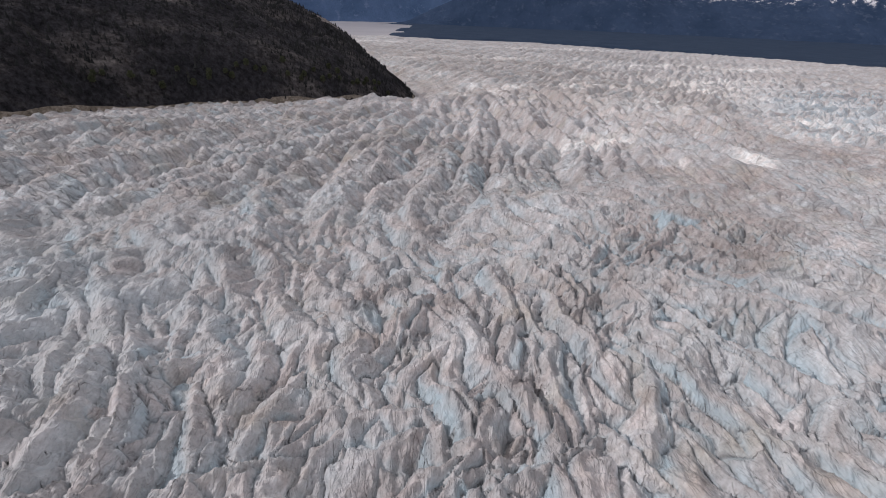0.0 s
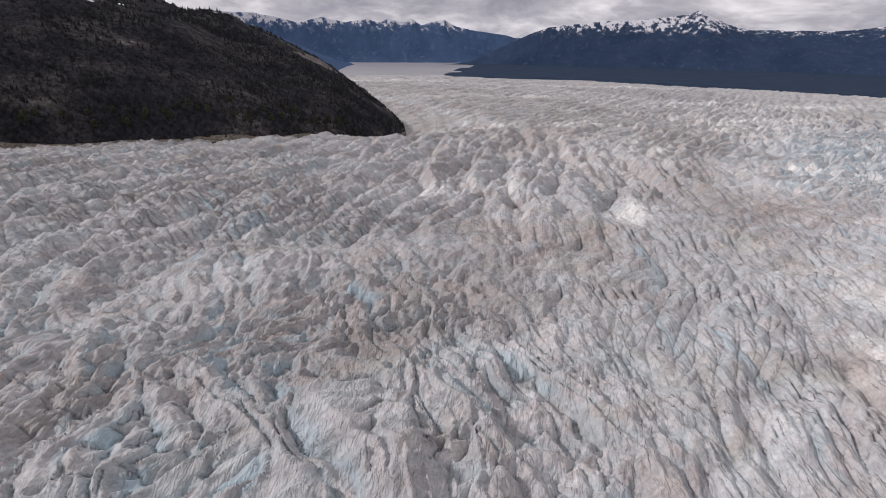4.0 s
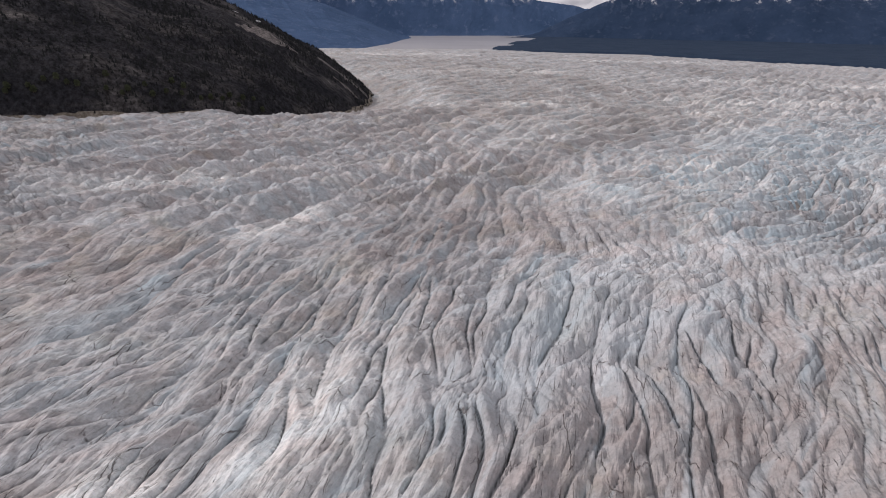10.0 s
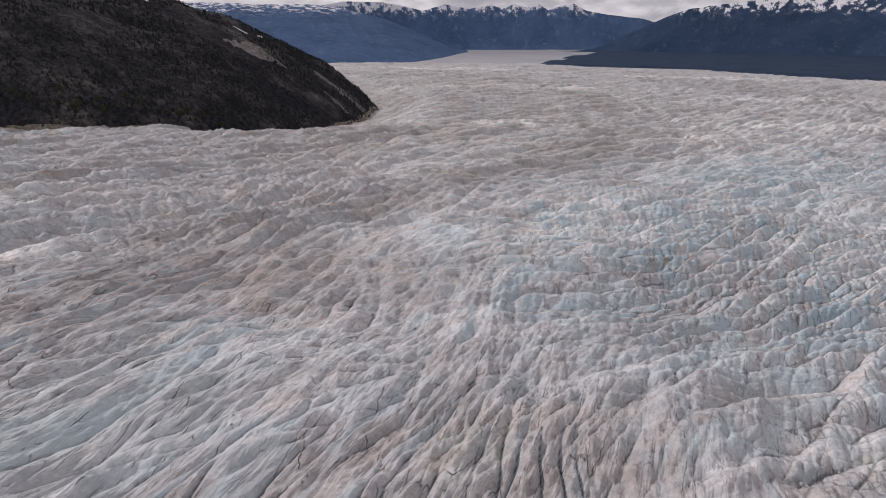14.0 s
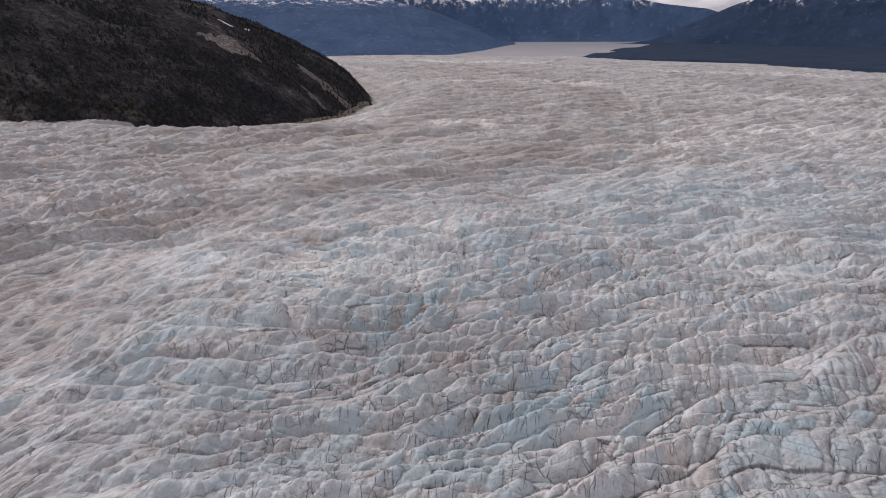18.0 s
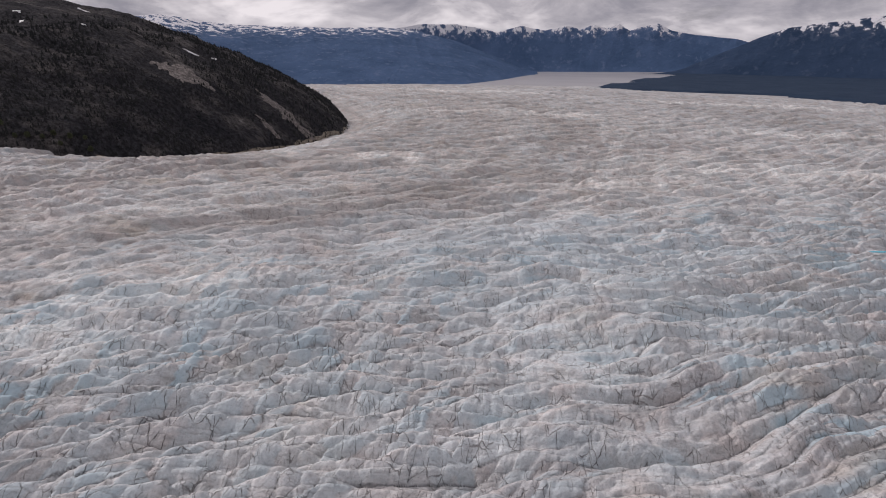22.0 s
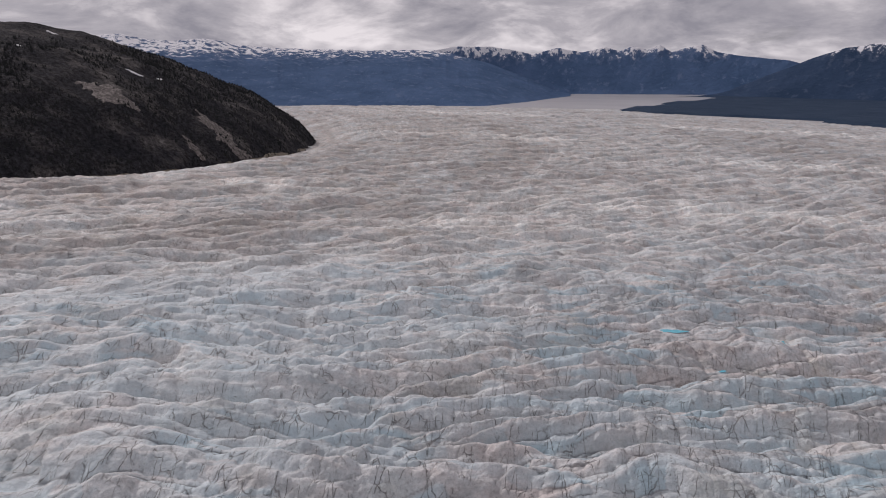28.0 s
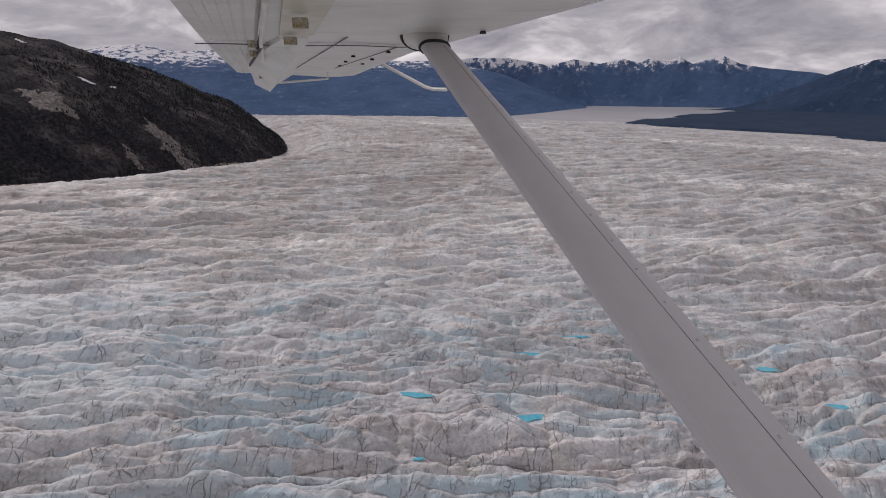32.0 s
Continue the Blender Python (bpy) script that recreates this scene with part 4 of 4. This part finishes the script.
hill_patch("moraine_band", "band of tan gravel along the foot of the hill", "moraine", [(17, 712), (43, 790), (37, 900), (2, 1046), (-50, 1166), (-128, 1258)], (5, 7, 11, 14, 14, 8), MORAINE, 21, 0.5)
hill_patch("moraine_band", "rubble strip between dark slope and ice", "moraine", [(-400, 254), (-241, 398), (-206, 452), (-116, 526), (-46, 594), (18, 701)], (5, 5, 4.5, 4, 3.5, 3), MORAINE, 22, 0.3)
for course, widths, seed in (([(-202, 958), (-197, 968), (-193, 980)], (4, 6, 4), 3), ([(-190, 1000), (-187, 1008)], (3, 3), 4), ([(-229, 824), (-223, 829)], (3, 4), 6), ([(-352, 786), (-338, 786)], (5, 5), 7), ([(-392, 792), (-378, 798)], (6, 5), 8), ([(-480, 921), (-468, 935)], (7, 7), 10), ([(-279, 647), (-270, 652)], (2.5, 3.5), 11), ([(-335, 690), (-327, 697)], (3, 3), 12)):
    hill_patch("snow_patch", "small dirty white snow patch on the dark slope", "snow patch", course, widths, SNOW, seed, 0.9)

POND = Mat("meltwater", 0.08)
POND.colour(POND.ramp(POND.noise(0.5, 3), (0.3, (0.07, 0.40, 0.54)), (0.7, (0.14, 0.52, 0.64)))).bump(POND.noise(2.5, 2), 0.06, 0.05)
for i, (px, py, pr) in enumerate(PONDS):
    bm = bmesh.new()
    rim = []
    ice_z = float(ice_base(np.array([float(px)]), np.array([float(py)]))[0])
    for k in range(36):
        a = k * math.pi / 18
        r = 1.05 * pr * (1 + 0.28 * math.sin(2 * a + i) + 0.14 * math.sin(5 * a + 2 * i))
        u, w = 1.9 * r * math.cos(a), 0.55 * r * math.sin(a)
        rim.append(bm.verts.new((u * 0.70 + w * 0.71, u * 0.71 - w * 0.70, 0)))
    bm.faces.new(rim)
    me = bpy.data.meshes.new("meltwater_pond")
    bm.to_mesh(me)
    bm.free()
    me.materials.append(POND.m)
    pond = new("meltwater_pond", me)
    pond.location = (px, py, ice_z + 1.35)
    tagged(pond, "turquoise meltwater pool in a hollow of the ice", "pond", "meltwater pools")

# leafy shrubs along the foot of the hill, where the ice comes closest
LEAF = Mat("alder_leaves", 0.8)
LEAF.colour(LEAF.ramp(LEAF.noise(0.4, 6, 0.7), (0.3, (0.025, 0.034, 0.016)), (0.7, (0.085, 0.095, 0.045))))


def build_shrub(seed, height):
    rng = random.Random(seed)
    ob = thing("alder_shrub", "pale green leafy alder shrub on the hill's edge", "shrub", None, "shrubs at the foot of the hill")
    bm = bmesh.new()
    for k in range(5):
        a, r = k * 1.26 + rng.random(), 0.22 * height
        m = Matrix.Translation((0.5 * r * math.cos(a), 0.5 * r * math.sin(a), 0.25 * height)) @ Euler((0.35 * math.sin(a), -0.35 * math.cos(a), 0)).to_matrix().to_4x4()
        bmesh.ops.create_cone(bm, cap_ends=True, segments=5, radius1=0.035 * height, radius2=0.012 * height, depth=0.6 * height, matrix=m)
    part("trunk", bm, BARK, ob)
    bm = bmesh.new()
    for k in range(150):
        a, r, z = rng.random() * 6.28, rng.random() ** 0.5, rng.random()
        wide = 0.42 * height * (0.55 + 0.45 * math.sin(3.0 * min(1, z + 0.08)))
        c = Vector((r * wide * math.cos(a), r * wide * math.sin(a), height * (0.16 + 0.84 * z * (1 - 0.25 * r * r))))
        t = Euler((rng.random() * 3, rng.random() * 3, rng.random() * 3)).to_matrix()
        l = height * (0.05 + 0.06 * rng.random())
        for q in ((1, 0), (0, 1)):
            p = [c + t @ Vector((l * x, l * y * q[0], l * y * q[1])) for x, y in ((-1, -0.6), (1, -0.6), (0.8, 0.7), (-0.7, 0.6))]
            bm.faces.new([bm.verts.new(v) for v in p])
    part("crown", bm, LEAF, ob)
    return ob


models = [build_shrub(3, 6.0), build_shrub(5, 7.5)]
rng = random.Random(8)
for k in range(34):
    t = k / 33
    x, y = (np.interp(t, (0, 0.3, 0.6, 0.8, 1), c) for c in ((-205, -118, -50, -14, 16), (456, 530, 600, 652, 706)))
    x, y = x - 3 - 16 * rng.random(), y + 3 + 14 * rng.random()
    m = pose(x, y, float(hill_height(np.array([x]), np.array([y]))[0]) - 0.3, 0, 0, rng.random() * 360)
    if k < 2:
        models[k].matrix_world = m
    else:
        copy_thing(models[k % 2], m)


# ---- the aircraft's wing and strut, where the flight ends, placed and shaped to fit the camera's last view ----
PAINT = Mat("white_aircraft_paint", 0.35)
stain = PAINT.math("MAXIMUM", PAINT.ramp(PAINT.noise(3.0, 6, 0.65), (0.45, 0.0), (0.75, 0.5)), PAINT.ramp(PAINT.noise(5.0, 7, 0.7, (0.2, 1.6, 1.6), 8), (0.52, 0.0), (0.72, 0.8)))
PAINT.colour(PAINT.mix(stain, (0.76, 0.75, 0.72), (0.50, 0.475, 0.42))).bump(PAINT.noise(14, 3), 0.05, 0.01)
# the strut's white paint, with its shade greyed into the colour
SHADED_PAINT = Mat("shaded_strut_paint", 0.42)
SHADED_PAINT.colour(SHADED_PAINT.mix(SHADED_PAINT.ramp(SHADED_PAINT.noise(5.0, 6, 0.65), (0.45, 0.0), (0.75, 0.4)), (0.62, 0.60, 0.61), (0.52, 0.50, 0.50)))
YELLOWED = Mat("yellowed_paint", 0.4)
YELLOWED.colour(YELLOWED.ramp(YELLOWED.noise(6.0, 6, 0.65), (0.4, (0.56, 0.52, 0.40)), (0.65, (0.70, 0.68, 0.62))))
SEAL = Mat("dark_seam_sealant", 0.8).colour((0.10, 0.095, 0.09))
RUBBER = Mat("black_rubber", 0.6).colour((0.02, 0.02, 0.02))
BOLT = Mat("corroded_bolt", 0.5, 0.7)
BOLT.colour(BOLT.ramp(BOLT.noise(60, 4), (0.4, (0.30, 0.24, 0.12)), (0.6, (0.45, 0.42, 0.36))))
aircraft = thing("light_aircraft", "white high-wing light aircraft's wing with its grey strut", "aircraft", pose(867.756, 760.405, 48.150, 72.044, 0.149, 45.265))
JOINT = Vector((-0.085, 1.010, -2.40))
FORE = Vector((0.94, 0.115, -0.325)).normalized()
OUT = Vector((-0.349, 0.300, -1.0)).normalized()
OUT = (OUT - FORE * OUT.dot(FORE)).normalized()
UP = FORE.cross(OUT)
UP = UP if UP.y > 0 else -UP


def at(fore, out, up):
    return JOINT + FORE * fore + OUT * out + UP * up


def loft(rings, closed=True):
    """A skin over rings of points, capped at both ends."""
    bm = bmesh.new()
    rows = [[bm.verts.new(p) for p in ring] for ring in rings]
    n = len(rows[0])
    for a, b in zip(rows, rows[1:]):
        for i in range(n if closed else n - 1):
            bm.faces.new((a[i], a[(i + 1) % n], b[(i + 1) % n], b[i]))
    if closed:
        bm.faces.new(rows[0][::-1])
        bm.faces.new(rows[-1])
    bmesh.ops.recalc_face_normals(bm, faces=bm.faces)
    return bm


def tube(points, radius, sides=8):
    rings = []
    for i, p in enumerate(points):
        d = (points[min(i + 1, len(points) - 1)] - points[max(i - 1, 0)]).normalized()
        a = d.orthogonal().normalized()
        b = d.cross(a)
        rings.append([p + radius * (a * math.cos(k * 2 * math.pi / sides) + b * math.sin(k * 2 * math.pi / sides)) for k in range(sides)])
    return loft(rings)


def section(front, back, thick):
    """An aerofoil: nearly flat below, round at the front, thin at the back."""
    c = front - back
    low = [(0, 0.42), (0.006, 0.25), (0.02, 0.13), (0.05, 0.055), (0.10, 0.02), (0.2, 0), (0.45, 0), (0.78, 0.0), (0.80, 0.0)]
    top = [(0.80, 0.50), (0.45, 0.95), (0.25, 1.0), (0.1, 0.8), (0.03, 0.6)]
    return [(front - c * x, thick * z) for x, z in low + top]


# wing outline along the span, slanted at the tip to fit the last view
SPAN = [(-2.9, 0.345, -1.0), (-1.5, 0.345, -1.0), (0.0, 0.345, -1.0), (1.2, 0.345, -0.985), (2.7, 0.48, -0.945), (4.2, 0.62, -0.91), (4.7, 0.67, -0.55), (5.2, 0.70, -0.15), (5.5, 0.60, 0.10), (5.62, 0.45, 0.2)]


def chord(out):
    return (float(np.interp(out, [k[0] for k in SPAN], [k[i] for k in SPAN])) for i in (1, 2))


part("wing", loft([[at(f, o, u) for f, u in section(a, b, 0.17)] for o, a, b in SPAN]), PAINT, aircraft, "white painted wing with a nearly flat underside")


def control(name, out_from, out_to, label, ribs):
    """A flap or an aileron behind the wing, with pressed ribs along it."""
    rings = []
    for o in np.linspace(out_from, out_to, 7):
        a, b = chord(o)
        f0, f1 = a - (a - b) * 0.81, b
        drop = (f0 - f1)
        prof = [(f0, 0.012), (f0 - 0.02, 0.0)]
        for k in range(ribs):
            x = f0 - 0.04 - (drop - 0.08) * k / ribs
            w = (drop - 0.08) / ribs
            prof += [(x, 0.0), (x - 0.3 * w, 0.0), (x - 0.5 * w, -0.006), (x - 0.7 * w, 0.0)]
        prof += [(f1, 0.01), (f1, 0.02), (f0, 0.085)]
        rings.append([at(f, o, u) for f, u in prof])
    return part(name, loft(rings), PAINT, aircraft, label)


control("flap", -2.9, 0.42, "white metal flap with pressed stiffening ribs", 5)
control("aileron", 0.47, 4.15, "white metal aileron with pressed stiffening ribs", 5)


def seam(points, width, name="panel_seam", parent=None, material=SEAL, lift=-0.004):
    """A narrow raised line of sealant along the underside."""
    bm = bmesh.new()
    rows = []
    for i, (f, o) in enumerate(points):
        g, h = points[min(i + 1, len(points) - 1)], points[max(i - 1, 0)]
        d = Vector((g[0] - h[0], g[1] - h[1])).normalized()
        w = width * (0.8 + 0.4 * random.random())
        rows.append([at(f - d.y * w, o + d.x * w, lift), at(f, o, lift - 0.004), at(f + d.y * w, o - d.x * w, lift)])
    rows = [[bm.verts.new(p) for p in r] for r in rows]
    for a, b in zip(rows, rows[1:]):
        for i in (0, 1):
            bm.faces.new((a[i], a[i + 1], b[i + 1], b[i]))
    return part(name, bm, material, parent or aircraft)


seam([(0.22 - 1.25 * k / 24, 0.45 + 0.03 * math.sin(k * 0.5) - 0.10 * max(0, (4 - k) / 4)) for k in range(25)], 0.014, lift=-0.012)
seam([(0.345 - 1.345 * 0.805, -2.8 + 5.6 * k / 20) for k in range(17)], 0.006, material=RUBBER)
seam([(0.02, 0.55 + 2.4 * k / 12) for k in range(13)], 0.003)
seam([(-0.35, 0.10 + 2.8 * k / 12) for k in range(13)], 0.003)
for f, o in ((0.20, -0.22), (0.05, 0.9), (-0.1, 1.3), (0.10, 1.6), (-0.05, 1.9), (0.15, 2.2), (-0.45, 1.75), (-0.6, 1.1), (0.0, 2.5)):
    bm = bmesh.new()
    bmesh.ops.create_cone(bm, cap_ends=True, segments=12, radius1=0.016, radius2=0.012, depth=0.012)
    ring = part("drain_grommet", bm, RUBBER, aircraft)
    ring.matrix_local = Matrix.Translation(at(f, o, -0.006)) @ UP.to_track_quat("Z", "Y").to_matrix().to_4x4()


def plate(corners, thick, name, parent, material=PAINT, label=""):
    """A flat plate of some thickness, given its corners as fore, out, up."""
    p = [at(*c) for c in corners]
    n = (p[1] - p[0]).cross(p[2] - p[0]).normalized() * thick
    return part(name, loft([p, [q + n for q in p]]), material, parent, label)


# the flap's hinge fairing: a tapering box with arm, rod and bolts
FAIRING = [(-0.525, 0.144, -0.012), (-0.64, 0.10, -0.012), (-0.80, 1.28, -0.045), (-0.76, 1.66, -0.18), (-0.661, 1.72, -0.232), (-0.61, 1.66, -0.18), (-0.50, 1.475, -0.118)]
hinge = part("hinge_fairing", loft([[at(*c) for c in FAIRING], [at(f, o, 0.01) for f, o, u in FAIRING]]), PAINT, aircraft, "tapering white hinge fairing under the flap")
plate([(-0.725, 0.30, -0.03), (-0.735, 0.30, -0.03), (-0.79, 1.30, -0.06), (-0.78, 1.32, -0.06)], 0.012, "fairing_lip", hinge, SEAL)
plate([(-0.70, -0.95, -0.012), (-0.56, -0.95, -0.012), (-0.52, -0.03, -0.012), (-0.60, 0.12, -0.02), (-0.66, 0.06, -0.02)], 0.03, "hinge_arm", aircraft, YELLOWED, "yellowed white hinge arm with rusty bolts")
for f, o, r in ((-0.635, -0.666, 0.026), (-0.626, -0.109, 0.028), (-0.765, 0.609, 0.018), (-0.778, 0.056, 0.016), (-0.72, 1.45, 0.014), (-0.62, 1.50, 0.014)):
    bm = bmesh.new()
    bmesh.ops.create_cone(bm, cap_ends=True, segments=6, radius1=r, radius2=r, depth=0.03)
    nut = part("bolt", bm, BOLT, aircraft)
    nut.matrix_local = Matrix.Translation(at(f, o, -0.045 if o < 1 else -0.13)) @ UP.to_track_quat("Z", "Y").to_matrix().to_4x4()
part("push_rod", tube([at(-0.745, -0.9, -0.02), at(-0.735, 0.2, -0.03), at(-0.70, 1.2, -0.06)], 0.009), PAINT, aircraft)
part("balance_rod", tube([at(-0.60, 1.66, -0.169), at(-0.125, 2.45, -0.121), at(-0.12, 2.46, -0.06)], 0.008), PAINT, aircraft)
part("pitot_tube", tube([at(0.47, 2.75, 0.02), at(0.543, 2.568, -0.049), at(0.726, 2.229, -0.202), at(0.77, 2.151, -0.223), at(0.854, 2.007, -0.231)], 0.016), PAINT, aircraft, "bent white pitot tube under the wing")

# the strut: a streamlined tube with a cuff at the wing
LOWER = Vector((0.545, -0.395, -0.78))
ALONG = (LOWER - JOINT).normalized()
WIDE = (FORE - ALONG * FORE.dot(ALONG)).normalized()
DEEP = ALONG.cross(WIDE)


def strut_ring(t, wide, deep):
    c = JOINT + (LOWER - JOINT) * t
    return [c + WIDE * wide * math.copysign(abs(math.cos(a)) ** 0.8, math.cos(a)) + DEEP * deep * math.sin(a) for a in (k * math.pi / 12 for k in range(24))]


# widens downwards to match its width in the last view
strut = part("strut", loft([strut_ring(t, w, 0.028) for t, w in ((0.02, 0.066), (0.2, 0.071), (0.4, 0.076), (0.6, 0.080), (0.8, 0.083), (1.0, 0.085), (1.12, 0.086))]), SHADED_PAINT, aircraft, "grey streamlined wing strut with a row of rivets")
part("strut_cuff", loft([strut_ring(0.075, 0.072, 0.034), strut_ring(0.05, 0.076, 0.04), strut_ring(0.0, 0.115, 0.07), strut_ring(-0.03, 0.125, 0.08)]), PAINT, aircraft, "white flared cuff where strut meets wing")
part("gasket", loft([strut_ring(0.080, 0.074, 0.036), strut_ring(0.074, 0.075, 0.037)]), RUBBER, strut)
part("gasket", loft([strut_ring(0.006, 0.118, 0.073), strut_ring(-0.004, 0.121, 0.076)]), RUBBER, strut)
SIDE = 1.0 if DEEP.dot(-JOINT) > 0 else -1.0
edge = [JOINT + (LOWER - JOINT) * t + WIDE * 0.024 + DEEP * SIDE * 0.0272 for t in np.linspace(0.1, 1.1, 24)]
part("panel_seam", tube(edge, 0.0007, 5), SEAL, strut)
for t in np.linspace(0.34, 1.1, 17):
    bm = bmesh.new()
    bmesh.ops.create_uvsphere(bm, u_segments=8, v_segments=5, radius=0.0042)
    rivet = part("rivet", bm, SHADED_PAINT, strut)
    rivet.matrix_local = Matrix.Translation(JOINT + (LOWER - JOINT) * float(t) + WIDE * 0.040 + DEEP * SIDE * 0.0250)
